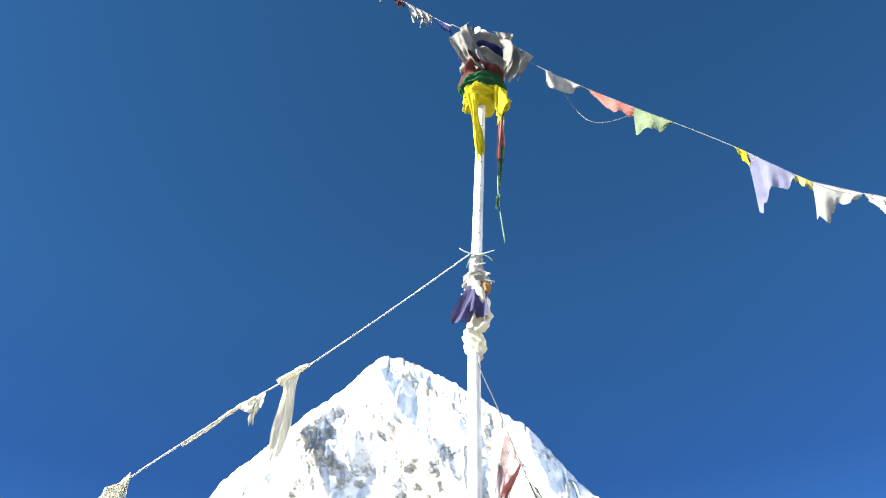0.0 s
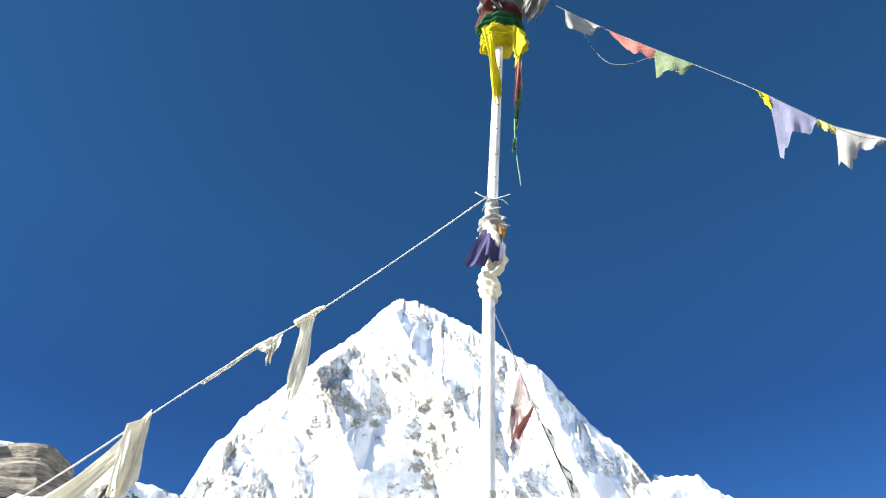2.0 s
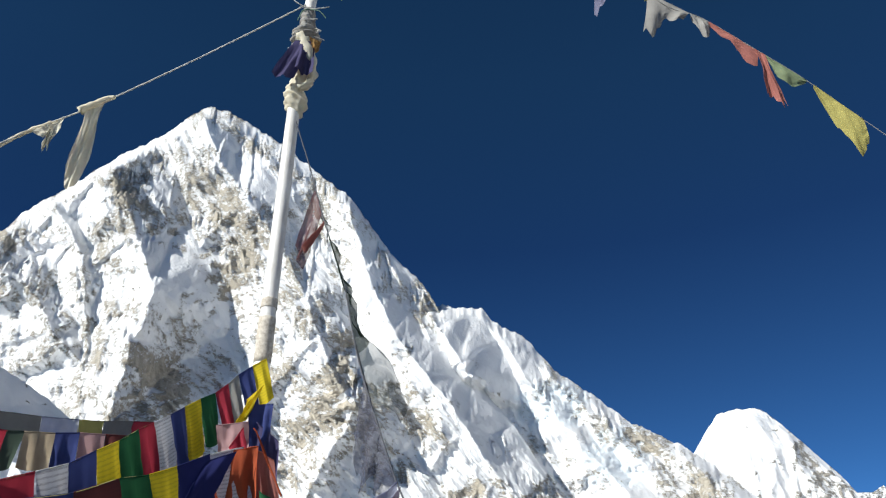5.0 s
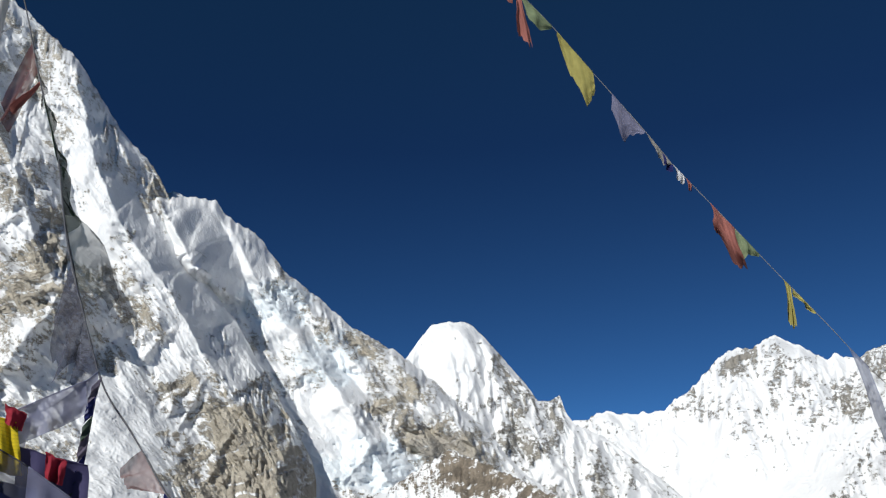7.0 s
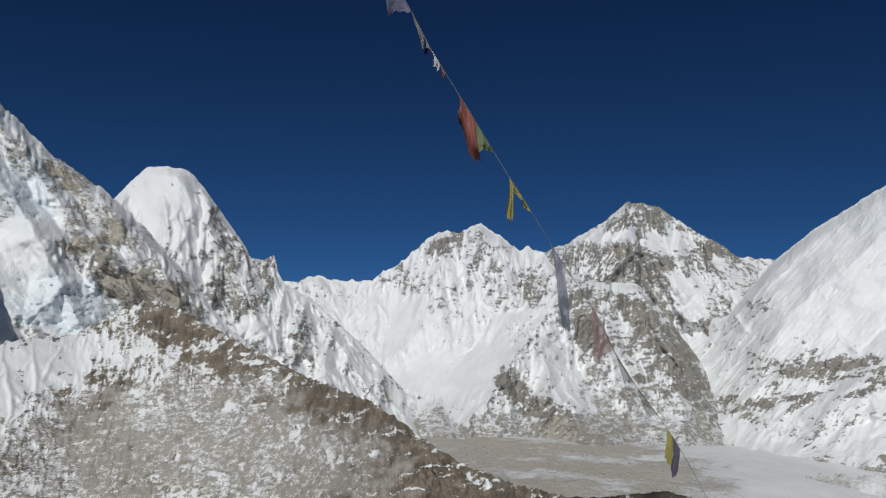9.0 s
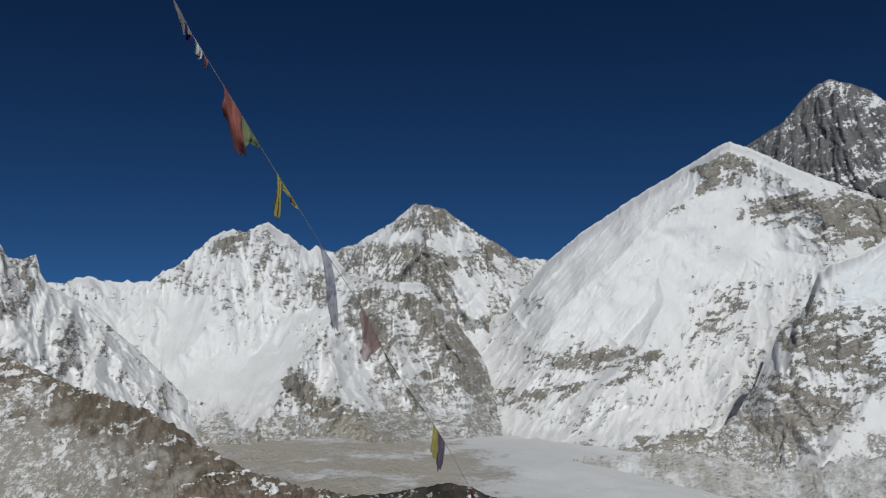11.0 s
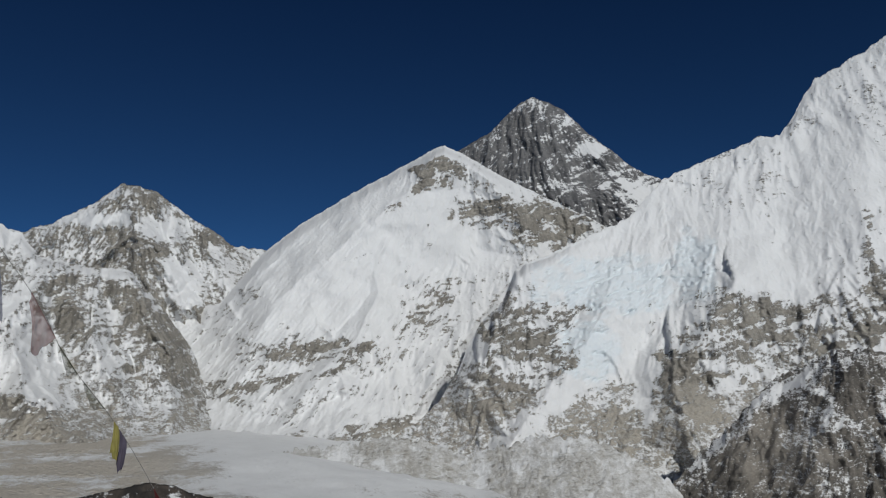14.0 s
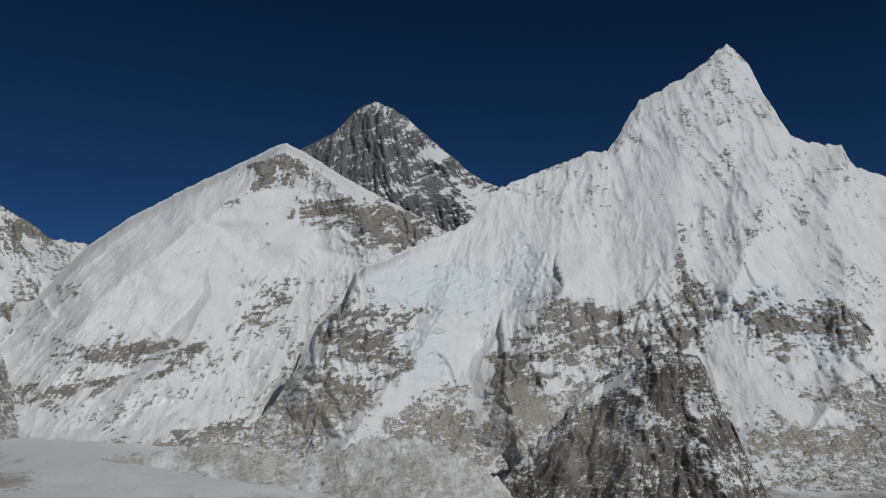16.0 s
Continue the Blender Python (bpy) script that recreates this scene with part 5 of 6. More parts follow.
part("scarf", cloth(bmesh.new(), (-1.88, 3.92, 3.59), (-1.81, 3.98, 3.70), (-0.03, 0, -0.46), seed=24, ripple=0.035, taper=1.3, hem=[0.7, 1.0, 0.9], nu=14, nv=14), CLOTH["cream"], guy, "cream scarf hanging in folds")
part("scarf", cloth(bmesh.new(), (-1.81, 3.96, 3.71), (-1.84, 3.94, 3.45), (-0.5, -0.22, -0.66), seed=25, ripple=0.045, taper=0.95, belly=-0.16, nu=16, nv=20), CLOTH["cream"], guy, "cream scarf swept along the rope")
part("scarf", cloth(bmesh.new(), (-1.90, 3.9, 3.59), (-1.81, 3.97, 3.67), (0.0, 0, -0.4), seed=26, ripple=0.025, taper=1.2, ragged=0.1), CLOTH["cream"], guy, "cream scarf hanging in folds")
at_origin(guy)

# -- the long line of prayer flags, from the pole top down to the east --
MAIN = [(0.07, 4.50, 9.10), (0.97, 4.50, 8.20), (1.28, 4.47, 7.86), (1.67, 4.39, 7.41), (1.95, 4.33, 7.10), (2.33, 4.25, 6.66), (2.67, 4.16, 6.18),
        (2.89, 4.09, 5.90), (3.14, 4.07, 5.82), (3.47, 3.95, 5.45), (3.72, 3.86, 5.16), (3.98, 3.74, 4.77), (4.29, 3.56, 4.25), (4.46, 3.49, 3.99), (4.73, 3.30, 3.53),
        (4.95, 3.16, 3.17), (5.19, 2.98, 2.75), (5.36, 2.89, 2.50), (5.68, 2.70, 2.04), (5.85, 2.58, 1.67), (6.06, 2.35, 1.26), (6.22, 2.21, 0.95), (6.39, 2.09, 0.62), (6.8, 1.8, -0.2)]
main = thing("prayer_flag_line", MAIN[0], "long sagging line of torn faded prayer flags", "prayer flags")
MAIN_CURVE = spline(MAIN, 12)
part("cord", tube(bmesh.new(), MAIN_CURVE, lambda u: 0.0032 - 0.0014 * u, 6, 0.3), LINE, main)


def on_main(z):
    """The place on the long line at a height."""
    for a, b in zip(MAIN_CURVE, MAIN_CURVE[1:]):
        if b.z <= z <= a.z:
            return a.lerp(b, (z - a.z) / (b.z - a.z))
    return MAIN_CURVE[-1]


# colour, upper and lower height on the line, drop, and the shape
for k, (colour, z0, z1, drop, how) in enumerate((
        ("white", 8.20, 7.84, (0.03, 0, -0.26), dict(hem=[0.85, 1.0, 0.8, 0.62, 0.12], ragged=0.15, shift=-0.12)), ("faded_red", 7.79, 7.40, (0.02, 0, -0.2), dict(hem=[0.05, 0.55, 0.95, 0.6, 0.8, 0.35], ragged=0.3)),
        ("pale_green", 7.41, 7.08, (0.0, 0, -0.27), dict(hem=[1.25, 0.85, 0.75, 0.55, 0.08], ragged=0.15, shift=-0.1)), ("bright_yellow", 6.64, 6.54, (0.02, 0, -0.16), dict(hem=[0.5, 1.0, 0.5], ragged=0.2)),
        ("pale_lilac", 6.55, 6.17, (-0.02, 0, -0.36), dict(hem=[1.7, 1.25, 0.75, 0.6, 0.5, 0.2], ragged=0.2, shift=-0.08)), ("faded_yellow", 6.2, 6.05, (0.0, 0, -0.08), dict(ragged=0.7)),
        ("white", 6.06, 5.86, (-0.02, 0, -0.26), dict(hem=[1.4, 1.3, 0.6, 0.5, 0.25], ragged=0.35, shift=-0.15)), ("white", 5.86, 5.77, (0.03, 0, -0.16), dict(hem=[0.2, 1.0, 0.9, 0.1], ragged=0.2)),
        ("faded_red", 5.78, 5.45, (-0.02, 0, -0.13), dict(hem=[0.15, 0.5, 0.45, 0.7, 1.0, 0.85], ragged=0.35)), ("faded_red", 5.47, 5.40, (0.02, 0, -0.36), dict(taper=1.9, hem=[0.9, 1.0, 0.85], shift=0.5, ragged=0.3, pinch=0.35)),
        ("pale_green", 5.40, 5.14, (-0.02, 0, -0.13), dict(hem=[0.05, 0.9, 1.0, 0.7, 0.1])), ("faded_yellow", 5.09, 4.74, (0.05, 0, -0.28), dict(hem=[0.1, 0.8, 1.0, 1.15, 1.05, 0.4], ragged=0.25, shift=-0.04)),
        ("pale_lilac", 4.56, 4.24, (0.02, 0, -0.24), dict(hem=[0.5, 1.15, 0.75, 0.5, 0.2], ragged=0.25, shift=-0.1)), ("white", 4.22, 4.0, (0.02, 0, -0.1), dict(hem=[0.1, 0.9, 0.8, 0.3], ragged=0.4)),
        ("navy", 4.08, 3.99, (0, 0, -0.08), dict(taper=0.8)), ("print", 3.97, 3.88, (0, 0, -0.07), dict(taper=0.7)), ("faded_red", 3.86, 3.82, (0, 0, -0.06), dict(taper=0.7)),
        ("faded_red", 3.66, 3.46, (0.07, 0, -0.26), dict(taper=1.3, hem=[0.7, 1.0, 1.15, 0.95], shift=-0.05, ragged=0.3, belly=0.08, pinch=0.2)), ("pale_green", 3.47, 3.26, (0.0, 0, -0.15), dict(hem=[1.1, 0.9, 0.4, 0.1], ragged=0.2)),
        ("faded_yellow", 3.07, 3.01, (0.0, 0, -0.25), dict(taper=1.1, pinch=0.3, ragged=0.2)), ("faded_yellow", 3.02, 2.82, (0.0, 0, -0.03), dict(taper=0.8, ragged=0.3)), ("sheer_blue", 2.58, 2.44, (0.12, 0, -0.46), dict(taper=0.75, shift=0.3, hem=[0.8, 1.0, 0.9], ragged=0.2, belly=0.05)),
        ("sheer_rose", 2.12, 1.82, (-0.02, 0, -0.27), dict(hem=[0.3, 0.9, 1.0, 0.5, 0.1], shift=-0.05, ragged=0.2)),
        ("sheer_moss", 1.76, 1.55, (0.02, 0, -0.1), dict(taper=0.8, hem=[0.2, 1.0, 0.7, 0.3], ragged=0.3)), ("sheer_moss", 1.50, 1.3, (0.0, 0, -0.09), dict(taper=0.8, hem=[0.3, 1.0, 0.8, 0.2], ragged=0.3)), ("faded_yellow", 1.2, 1.13, (0.0, 0, -0.2), dict(taper=1.2, ragged=0.2)),
        ("grey_violet", 1.14, 1.05, (0.0, 0, -0.22), dict(taper=0.8, shift=-0.2, ragged=0.3)), ("brick", 0.68, 0.5, (0.0, 0, -0.22), dict(taper=0.8, ragged=0.3)))):
    how.setdefault("belly", 0.015)
    hang(main, colour, on_main(z0), on_main(z1), Vector(drop) * 1.12 + Vector((0, 0.06, 0)) * abs(drop[2]), seed=40 + k, ripple=0.018, nu=14, nv=14, **how)
part("slack_cord", tube(bmesh.new(), spline([(1.10, 4.47, 7.8), (1.16, 4.47, 7.55), (1.28, 4.47, 7.33), (1.45, 4.44, 7.27), (1.62, 4.40, 7.3)]), 0.0032, 6, 0.3), LINE, main, "slack loop of pale cord")
at_origin(main)

UP = [(0.07, 4.50, 9.06), (-0.05, 4.50, 9.17), (-0.38, 4.43, 9.41), (-0.53, 4.37, 9.47), (-1.0, 4.1, 9.55), (-2.2, 3.0, 9.4), (-4.0, 1.0, 9.0)]
up = thing("prayer_flag_line", UP[0], "short line of pale prayer flags above the viewer", "prayer flags")
cord_of(up, UP, ROPE, 0.005)
for k, (colour, a, b, drop, how) in enumerate((("navy", (-0.02, 4.5, 9.14), (-0.1, 4.49, 9.2), (0.1, 0, -0.2), dict(taper=0.8)), ("white", (-0.14, 4.47, 9.24), (-0.26, 4.45, 9.33), (0.02, 0, -0.2), dict(taper=0.8, ragged=0.4)),
                                               ("white", (-0.26, 4.45, 9.33), (-0.4, 4.42, 9.42), (0.04, 0, -0.26), dict(taper=0.6, ragged=0.4)), ("brick", (-0.42, 4.42, 9.43), (-0.55, 4.36, 9.47), (0.0, 0, -0.1), dict(taper=0.7, ragged=0.4)),
                                               ("pale_green", (-0.66, 4.3, 9.50), (-0.95, 4.13, 9.54), (0.04, 0, -0.3), dict(taper=0.7, ragged=0.2)), ("beige", (-0.97, 4.12, 9.545), (-1.12, 4.0, 9.55), (0.02, 0, -0.2), dict(taper=0.7, ragged=0.4)))):
    hang(up, colour, a, b, drop, seed=80 + k, ripple=0.03, **how)
at_origin(up)

# -- the line that drops from the pole beside it towards the viewer --
DOWN = [(0.12, 4.48, 4.95), (0.15, 4.47, 4.72), (0.25, 4.38, 4.33), (0.34, 4.27, 3.93), (0.43, 4.17, 3.57), (0.48, 4.04, 3.32), (0.54, 3.86, 2.87), (0.64, 3.74, 2.47), (0.73, 3.63, 2.15),
        (0.83, 3.50, 1.95), (0.89, 3.40, 1.82), (0.97, 3.28, 1.65), (1.15, 3.11, 1.40), (1.32, 2.9, 1.1), (1.65, 2.5, 0.5)]
down = thing("prayer_flag_line", DOWN[0], "dark line of shaded prayer flags dropping from the pole", "prayer flags")
DOWN_CURVE = spline(DOWN, 8)
part("cord", tube(bmesh.new(), DOWN_CURVE, 0.004, 6, 0.3), DARK_CORD, down)


def on_down(z):
    for a, b in zip(DOWN_CURVE, DOWN_CURVE[1:]):
        if b.z <= z <= a.z:
            return a.lerp(b, (z - a.z) / (b.z - a.z))
    return DOWN_CURVE[-1]


for k, (colour, z0, z1, drop, how) in enumerate((
        ("sheer_maroon", 4.12, 3.92, (-0.09, 0, -0.42), dict(taper=0.8, shift=-0.1)), ("faded_red", 3.86, 3.84, (-0.1, 0, -0.22), dict(taper=3.0, shift=-2.0)), ("sheer_grey", 4.1, 3.75, (0.03, 0, -0.1), dict(taper=0.8)),
        ("sheer_green", 3.75, 3.3, (0.05, 0, -0.1), dict(taper=0.9)), ("sheer_green", 3.34, 2.95, (0.09, 0, -0.16), dict(hem=[0.4, 1.0, 0.8, 0.3])), ("sheer_grey", 3.0, 2.6, (0.21, 0, -0.12), dict(hem=[0.6, 1.0, 1.0, 0.7], belly=0.04)),
        ("sheer_navy", 2.74, 2.46, (-0.05, 0, -0.34), dict(hem=[0.8, 1.0, 1.0, 0.6], ragged=0.15)), ("sheer_navy", 2.45, 2.2, (-0.06, 0, -0.16), dict(hem=[0.3, 1.0, 0.8])), ("sheer_rose", 1.86, 1.68, (-0.11, 0, -0.03), dict(taper=0.4)),
        ("navy", 1.69, 1.64, (-0.01, 0, -0.06), dict(taper=1.0)), ("yellow", 1.66, 1.62, (-0.02, 0, -0.13), dict(taper=1.3, ragged=0.3)), ("sheer_green", 1.61, 1.42, (-0.03, 0, -0.2), dict(taper=0.7, shift=-0.1)), ("sheer_grey", 1.42, 1.2, (-0.05, 0, -0.14), dict(taper=0.4)))):
    hang(down, colour, on_down(z0), on_down(z1), drop, seed=100 + k, ripple=0.02, **how)
at_origin(down)


def flag_row(label, points, flags, mat, seed, drop=0.2, swing=0.0, grow=0.0):
    """A line of small prayer flags: one flag between each two neighbouring points, None for a gap."""
    row = thing("prayer_flag_line", points[0], label, "prayer flags", "prayer flag garlands")
    cord_of(row, points, mat, 0.0018)
    for k, (colour, a, b) in enumerate(zip(flags, points, points[1:])):
        if colour:
            d = drop * (1 + grow * k / len(flags)) * random.Random(seed + k).uniform(0.9, 1.12)
            hang(row, colour, a, b, (swing, 0, -d), seed=seed + k, ripple=0.012, nu=8, nv=8, taper=random.Random(seed + 2 * k).uniform(0.9, 1.06), shift=random.Random(seed + 3 * k).uniform(-0.08, 0.16))
    return at_origin(row)


flag_row("garland of bright clean prayer flags tied to the pole foot",
         [(0.085, 4.38, 3.01), (0.01, 4.38, 2.96), (-0.06, 4.36, 2.90), (-0.11, 4.34, 2.84), (-0.17, 4.32, 2.78), (-0.24, 4.27, 2.73), (-0.31, 4.22, 2.67), (-0.37, 4.16, 2.61), (-0.43, 4.05, 2.54),
          (-0.48, 3.94, 2.48), (-0.54, 3.83, 2.40), (-0.61, 3.72, 2.33), (-0.69, 3.61, 2.25), (-0.78, 3.48, 2.19), (-0.88, 3.35, 2.13), (-1.0, 3.2, 2.08)],
         ["yellow", "blue", "white", "red", "green", "yellow", "blue", "print", "red", "green", "yellow", "blue", "print", "red", "green"], TWINE, 130, 0.215, 0.06, 0.55)
flag_row("garland of pale faded prayer flags in the shade",
         [(-0.28, 4.58, 2.62), (-0.41, 4.58, 2.67), (-0.60, 4.56, 2.67), (-0.75, 4.54, 2.66), (-0.87, 4.52, 2.66), (-1.05, 4.48, 2.66), (-1.27, 4.42, 2.67), (-1.40, 4.38, 2.68), (-1.6, 4.2, 2.66)],
         ["beige", "red", "grey_white", "faded_yellow", "sheer_lilac", "grey_white", "print", "maroon"], DARK_CORD, 150, 0.13)
flag_row("lower garland of dull prayer flags",
         [(-0.2, 4.36, 2.56), (-0.45, 4.36, 2.54), (-0.58, 4.34, 2.54), (-0.69, 4.32, 2.54), (-0.81, 4.30, 2.54), (-0.92, 4.28, 2.53), (-1.06, 4.26, 2.53), (-1.25, 4.2, 2.52)],
         ["beige", "dull_green", "brick", "pink", "blue", "beige", "dull_green"], DARK_CORD, 160, 0.2)
flag_row("garland of large yellow and green flags near the rocks",
         [(-0.98, 3.7, 2.40), (-1.12, 3.38, 2.37), (-1.22, 3.2, 2.36), (-1.33, 3.12, 2.37), (-1.42, 3.08, 2.375), (-1.52, 3.06, 2.385), (-1.60, 3.05, 2.40), (-1.72, 3.0, 2.42)],
         ["red", "dull_green", "sheer_green", "sheer_olive", "sheer_olive", "sheer_green", "maroon"], TWINE, 170, 0.26)
flag_row("short bright garland of small new flags over the rocks",
         [(-1.37, 3.5, 2.46), (-1.43, 3.5, 2.465), (-1.48, 3.5, 2.47), (-1.55, 3.5, 2.485), (-1.61, 3.5, 2.50), (-1.66, 3.5, 2.525), (-1.71, 3.5, 2.55), (-1.76, 3.5, 2.57), (-1.81, 3.5, 2.59), (-1.87, 3.5, 2.63), (-1.95, 3.5, 2.68)],
         ["yellow", "navy", "red", "white", "orange", "yellow", "bright_yellow", "orange", "red", "blue"], TWINE, 175, 0.07)
flag_row("low garland of yellow and navy flags",
         [(0.01, 3.98, 2.42), (-0.14, 3.88, 2.36), (-0.27, 3.77, 2.28), (-0.37, 3.66, 2.22), (-0.47, 3.54, 2.18), (-0.61, 3.41, 2.10), (-0.8, 3.3, 2.05)],
         ["print", "navy", "yellow", "green", "brick", "blue"], TWINE, 180, 0.26, 0.06)
flag_row("short hanging line of small dark flags",
         [(0.70, 3.5, 2.16), (0.685, 3.5, 2.08), (0.68, 3.5, 2.0), (0.675, 3.5, 1.93), (0.67, 3.5, 1.85), (0.665, 3.5, 1.77), (0.655, 3.5, 1.68), (0.64, 3.5, 1.6)],
         ["grey_violet", "navy", "dull_green", "grey_violet", "navy", "dull_green", "grey_violet"], DARK_CORD, 210, 0.035, -0.03)
flag_row("line of lilac flags tied to the dropping line",
         [(0.71, 3.65, 2.21), (0.58, 3.62, 2.08), (0.47, 3.59, 2.0), (0.35, 3.54, 1.93), (0.2, 3.49, 1.84), (0.02, 3.44, 1.80)],
         ["sheer_lilac", None, "sheer_lilac", "maroon", "sheer_lilac"], DARK_CORD, 190, 0.13)
flag_row("sagging line of pink and lilac flags",
         [(0.97, 3.28, 1.66), (0.88, 3.30, 1.60), (0.80, 3.32, 1.57), (0.71, 3.34, 1.60), (0.62, 3.36, 1.67), (0.46, 3.39, 1.79), (0.28, 3.42, 1.9)],
         ["sheer_lilac", "sheer_rose", "sheer_green", "pale_lilac", "sheer_lilac", "sheer_navy"], DARK_CORD, 200, 0.13)


def build_tangle():
    """Loose cloths heaped at the pole's foot, and one navy sheet put in for a blue shadow."""
    t = thing("flag_tangle", (0.0, 4.0, 2.3), "tangle of red, orange, blue and yellow flags at the pole foot, with a navy sheet for shadow", "prayer flags")
    for k, (colour, a, b, drop, how) in enumerate((
            ("yellow", (0.0, 4.22, 2.72), (0.08, 4.2, 2.8), (-0.06, 0, -0.16), dict(taper=0.7, ragged=0.4)), ("blue", (0.02, 4.24, 2.7), (0.14, 4.2, 2.7), (0.0, 0, -0.28), dict(taper=0.8, ripple=0.04)),
            ("violet", (0.06, 4.2, 2.6), (0.18, 4.2, 2.5), (0.02, 0, -0.35), dict(taper=0.9, ripple=0.04)), ("pink", (-0.14, 4.14, 2.56), (0.02, 4.12, 2.58), (0.02, 0, -0.16), dict(taper=0.9)),
            ("red", (-0.06, 4.0, 2.42), (0.0, 4.0, 2.52), (0.08, 0, -0.2), dict(taper=0.4)), ("orange", (-0.1, 3.95, 2.38), (0.08, 3.95, 2.42), (0.0, -0.02, -0.5), dict(taper=1.1, ripple=0.05)),
            ("faded_red", (0.04, 3.96, 2.42), (0.16, 3.98, 2.36), (0.06, 0, -0.42), dict(taper=1.2, ripple=0.04)), ("orange", (0.05, 3.92, 2.5), (0.07, 3.92, 2.48), (0.14, 0, -0.3), dict(taper=0.8)),
            ("green", (0.1, 3.9, 2.2), (0.24, 3.9, 2.12), (0.02, 0, -0.3), dict(taper=0.9)), ("navy", (-0.26, 3.85, 2.28), (-0.02, 3.9, 2.38), (-0.1, -0.1, -0.3), dict(taper=0.8, ripple=0.04)),
            ("blue", (0.12, 3.5, 1.82), (0.5, 3.4, 1.7), (0.05, 0, -0.45), dict(taper=1.1, ripple=0.06)), ("red", (0.3, 3.45, 1.5), (0.6, 3.35, 1.4), (0.1, 0, -0.4), dict(taper=1.0, ripple=0.05)),
            ("yellow", (0.1, 3.4, 1.95), (0.3, 3.36, 1.9), (0.02, 0, -0.22), dict(taper=1.0)), ("lilac", (0.55, 3.25, 1.6), (0.85, 3.2, 1.5), (0.05, 0, -0.3), dict(taper=1.0, ripple=0.04)),
            ("yellow", (0.29, 3.5, 2.0), (0.41, 3.49, 1.96), (0.05, 0, -0.2), dict(taper=0.9)), ("sheer_lilac", (0.38, 3.52, 2.0), (0.64, 3.49, 2.14), (0.02, 0, -0.13), dict(taper=1.0)),
            ("violet", (0.42, 3.5, 1.87), (0.68, 3.47, 1.80), (0.03, 0, -0.3), dict(taper=1.0, ripple=0.04)), ("red", (0.52, 3.46, 1.85), (0.60, 3.45, 1.81), (0.0, 0, -0.09), dict(taper=0.8)),
            ("red", (0.36, 3.48, 2.03), (0.44, 3.48, 1.99), (0.0, 0, -0.07), dict(taper=0.7)),
            # the navy sheet that follows stands in for blue shadow, not a hung cloth
            ("navy", (0.8, 3.02, 1.36), (1.16, 2.98, 1.22), (0.03, 0, -0.35), dict(taper=1.0, ripple=0.05)), ("dull_green", (0.86, 3.0, 1.6), (1.06, 3.0, 1.52), (0.0, 0, -0.15), dict(taper=0.9, ripple=0.04)),
            ("yellow", (0.9, 2.95, 1.16), (1.1, 2.93, 1.12), (0.03, 0, -0.2), dict(taper=1.0)), ("dull_green", (0.4, 3.4, 1.3), (0.85, 3.2, 1.25), (0.05, 0, -0.4), dict(taper=1.0, ripple=0.05)))):
        how.setdefault("ripple", 0.025)
        part("cloth", cloth(bmesh.new(), a, b, drop, seed=220 + k, **how), CLOTH[colour], t, "crumpled " + colour.replace("_", " ") + " cloth")
    return at_origin(t)


build_tangle()


# -- summit rocks that carry the flags --
def boulder(name, place, size, label, seed, mat=STONE, cuts=4, category="boulder"):
    bm = bmesh.new()
    bmesh.ops.create_icosphere(bm, subdivisions=cuts, radius=1.0)
    for v in bm.verts:
        d = v.co.normalized()
        n1 = noise.noise(d * 1.3 + Vector((seed * 3.1, 0, 0)))
        crack = abs(noise.noise(Vector((d.x * 2.2, d.y * 2.2, d.z * 5.5)) + Vector((0, seed * 2.7, 0))))
        n2 = noise.noise(d * 7 + Vector((seed, seed, 0)))
        flat = 1 / max(abs(d.x), abs(d.y), abs(d.z)) ** 0.6
        v.co = d * (flat * (0.82 + 0.3 * n1 + 0.16 * min(crack * 2, 0.5) + 0.05 * n2))
        v.co = Vector((v.co.x * size[0], v.co.y * size[1], v.co.z * size[2]))
    me = bpy.data.meshes.new(name)
    bm.to_mesh(me)
    bm.free()
    me.materials.append(mat)
    ob = new(name, me)
    ob.location = place
    ob.rotation_euler = (0, 0, seed * 0.7)
    return tagged(ob, label, category)


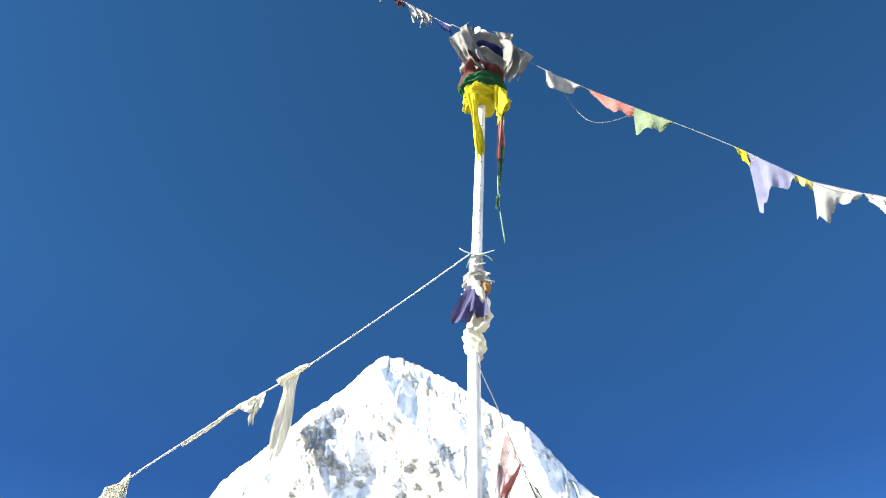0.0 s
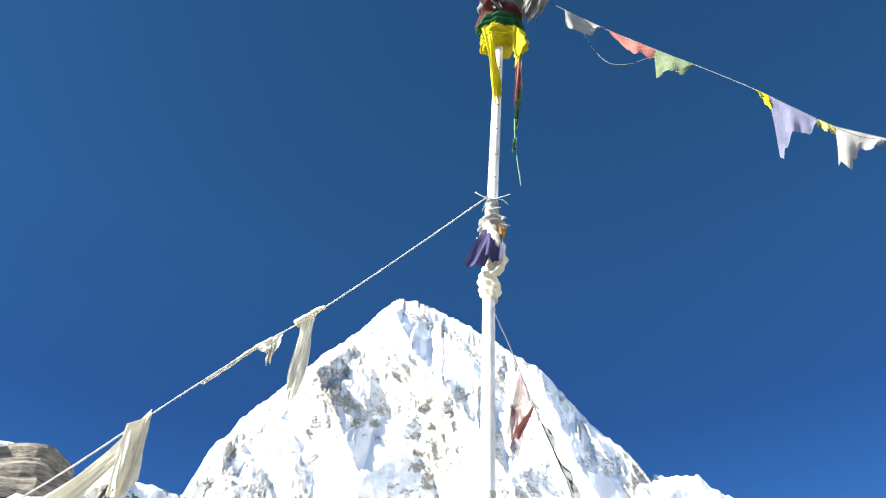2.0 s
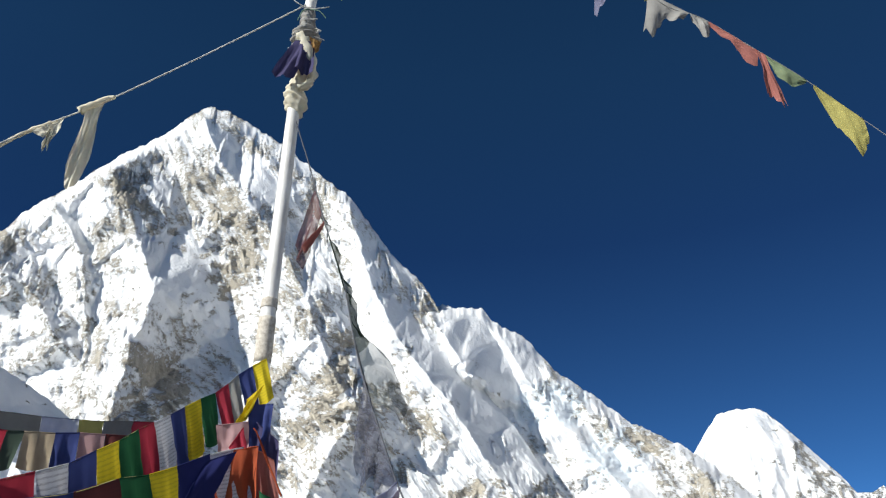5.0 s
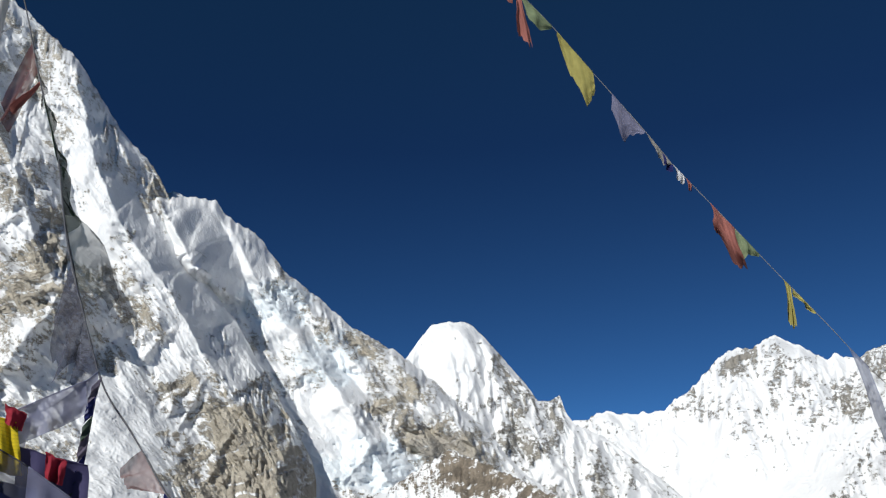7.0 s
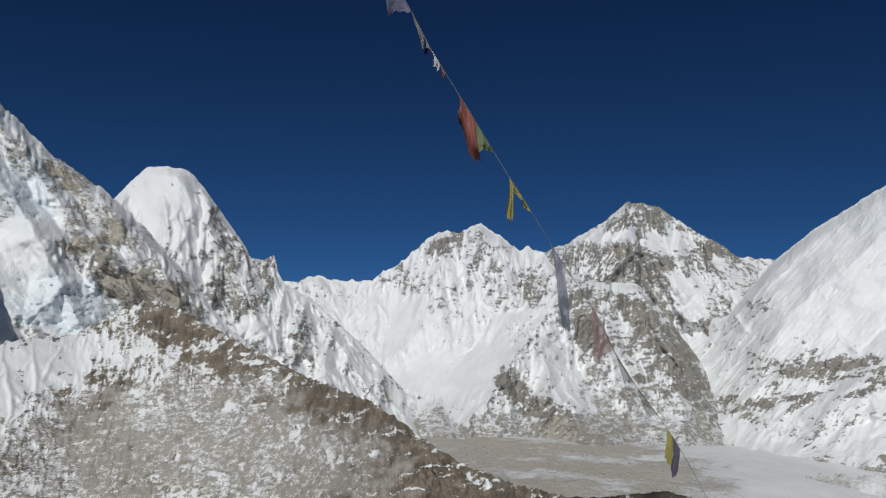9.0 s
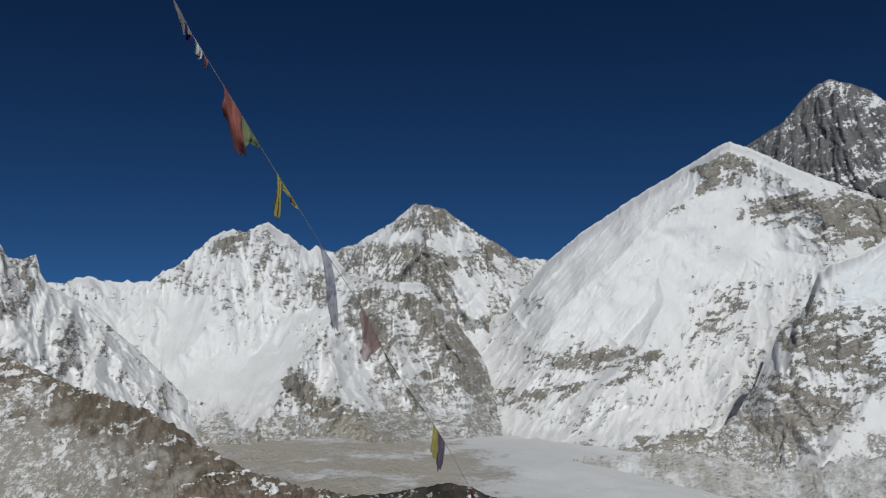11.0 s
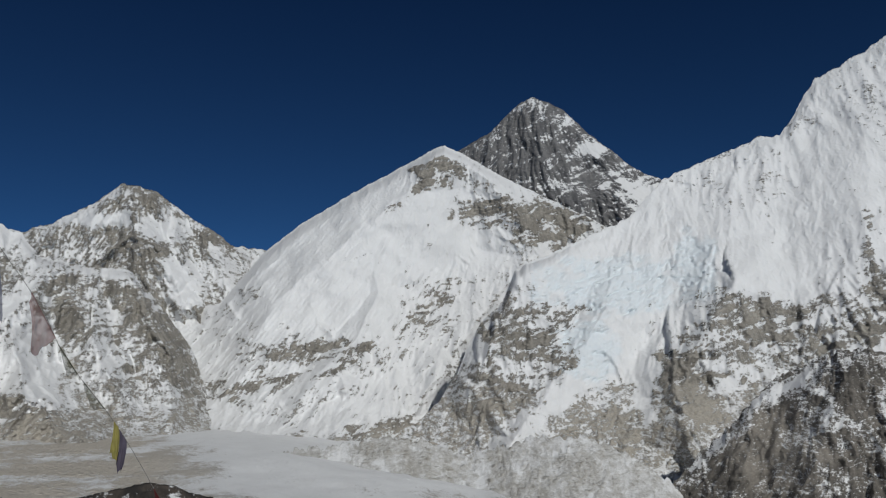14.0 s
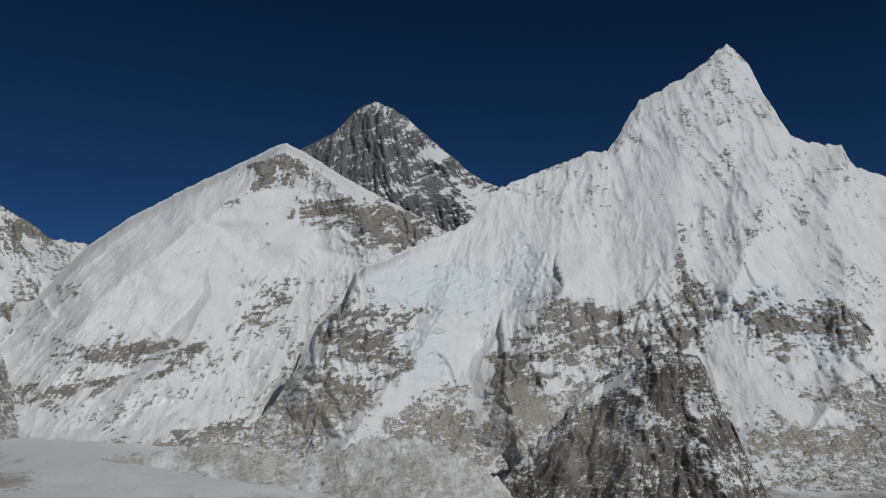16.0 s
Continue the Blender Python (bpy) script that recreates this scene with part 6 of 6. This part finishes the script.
def layered_rock(place, profile, deep, label, seed, thick=0.085):
    """A tower of flat, broken beds of stone, one on the other; profile: (height, half width) pairs."""
    bm = bmesh.new()
    rnd = random.Random(seed)
    z, top, k, beds = profile[0][0], profile[-1][0], 0, []
    while z < top:
        h = thick * rnd.uniform(0.5, 1.7)
        half = float(np.interp(z + h / 2, [p[0] for p in profile], [p[1] for p in profile])) * rnd.uniform(0.9, 1.05)
        ox, oy, count = rnd.uniform(-0.03, 0.03), rnd.uniform(-0.04, 0.04), 44
        rings = []
        for level, inset in ((0.0, 0.96), (0.3, 1.0), (0.8, 1.0), (1.0, 0.95)):
            ring = []
            for i in range(count):
                a = 2 * math.pi * i / count
                corner = 1 / max(abs(math.cos(a)), abs(math.sin(a))) ** 0.5
                chip = 1 + 0.10 * noise.noise(Vector((math.cos(a) * 2.2, math.sin(a) * 2.2, k * 0.9 + seed))) + 0.05 * noise.noise(Vector((math.cos(a) * 7, math.sin(a) * 7, k * 1.7)))
                rr = half * inset * corner * chip * 0.92
                dz = 0.02 * noise.noise(Vector((math.cos(a) * 3, math.sin(a) * 3, z * 2)))
                ring.append(bm.verts.new((ox + rr * math.cos(a), oy + rr * deep * math.sin(a), z + (h + 0.012) * level + dz)))
            rings.append(ring)
        beds += rings
        z, k = z + h, k + 1
    for lo, hi in zip(beds, beds[1:]):
        for i in range(count):
            bm.faces.new((lo[i], lo[(i + 1) % count], hi[(i + 1) % count], hi[i]))
    bm.faces.new(beds[0][::-1])
    bm.faces.new(beds[-1])
    me = bpy.data.meshes.new("summit_rock")
    bm.to_mesh(me)
    bm.free()
    me.materials.append(STONE)
    ob = new("summit_rock", me)
    ob.location = place
    return tagged(ob, label, "boulder")


layered_rock((-3.3, 5.25, 0), [(-1.6, 1.0), (2.4, 0.78), (3.2, 0.64), (3.5, 0.72), (3.7, 0.6), (3.9, 0.5), (3.96, 0.42)], 0.8, "tall layered brown summit rock with snow on it", 1)
layered_rock((-1.2, 5.0, 0), [(-1.6, 1.2), (1.2, 1.0), (2.0, 0.8), (2.2, 0.5)], 0.6, "broad brown summit rock under the flags", 2)
boulder("summit_rock", (0.0, 4.75, 1.0), (0.45, 0.35, 1.35), "brown rock at the pole foot", 3)
boulder("snow_patch", (-2.76, 4.74, 3.40), (0.24, 0.2, 0.1), "small cap of white snow on the rock", 4, SNOW_CAP, 3, "snow")
boulder("snow_patch", (-3.32, 5.2, 3.97), (0.34, 0.28, 0.08), "small cap of white snow on the rock", 5, SNOW_CAP, 3, "snow")
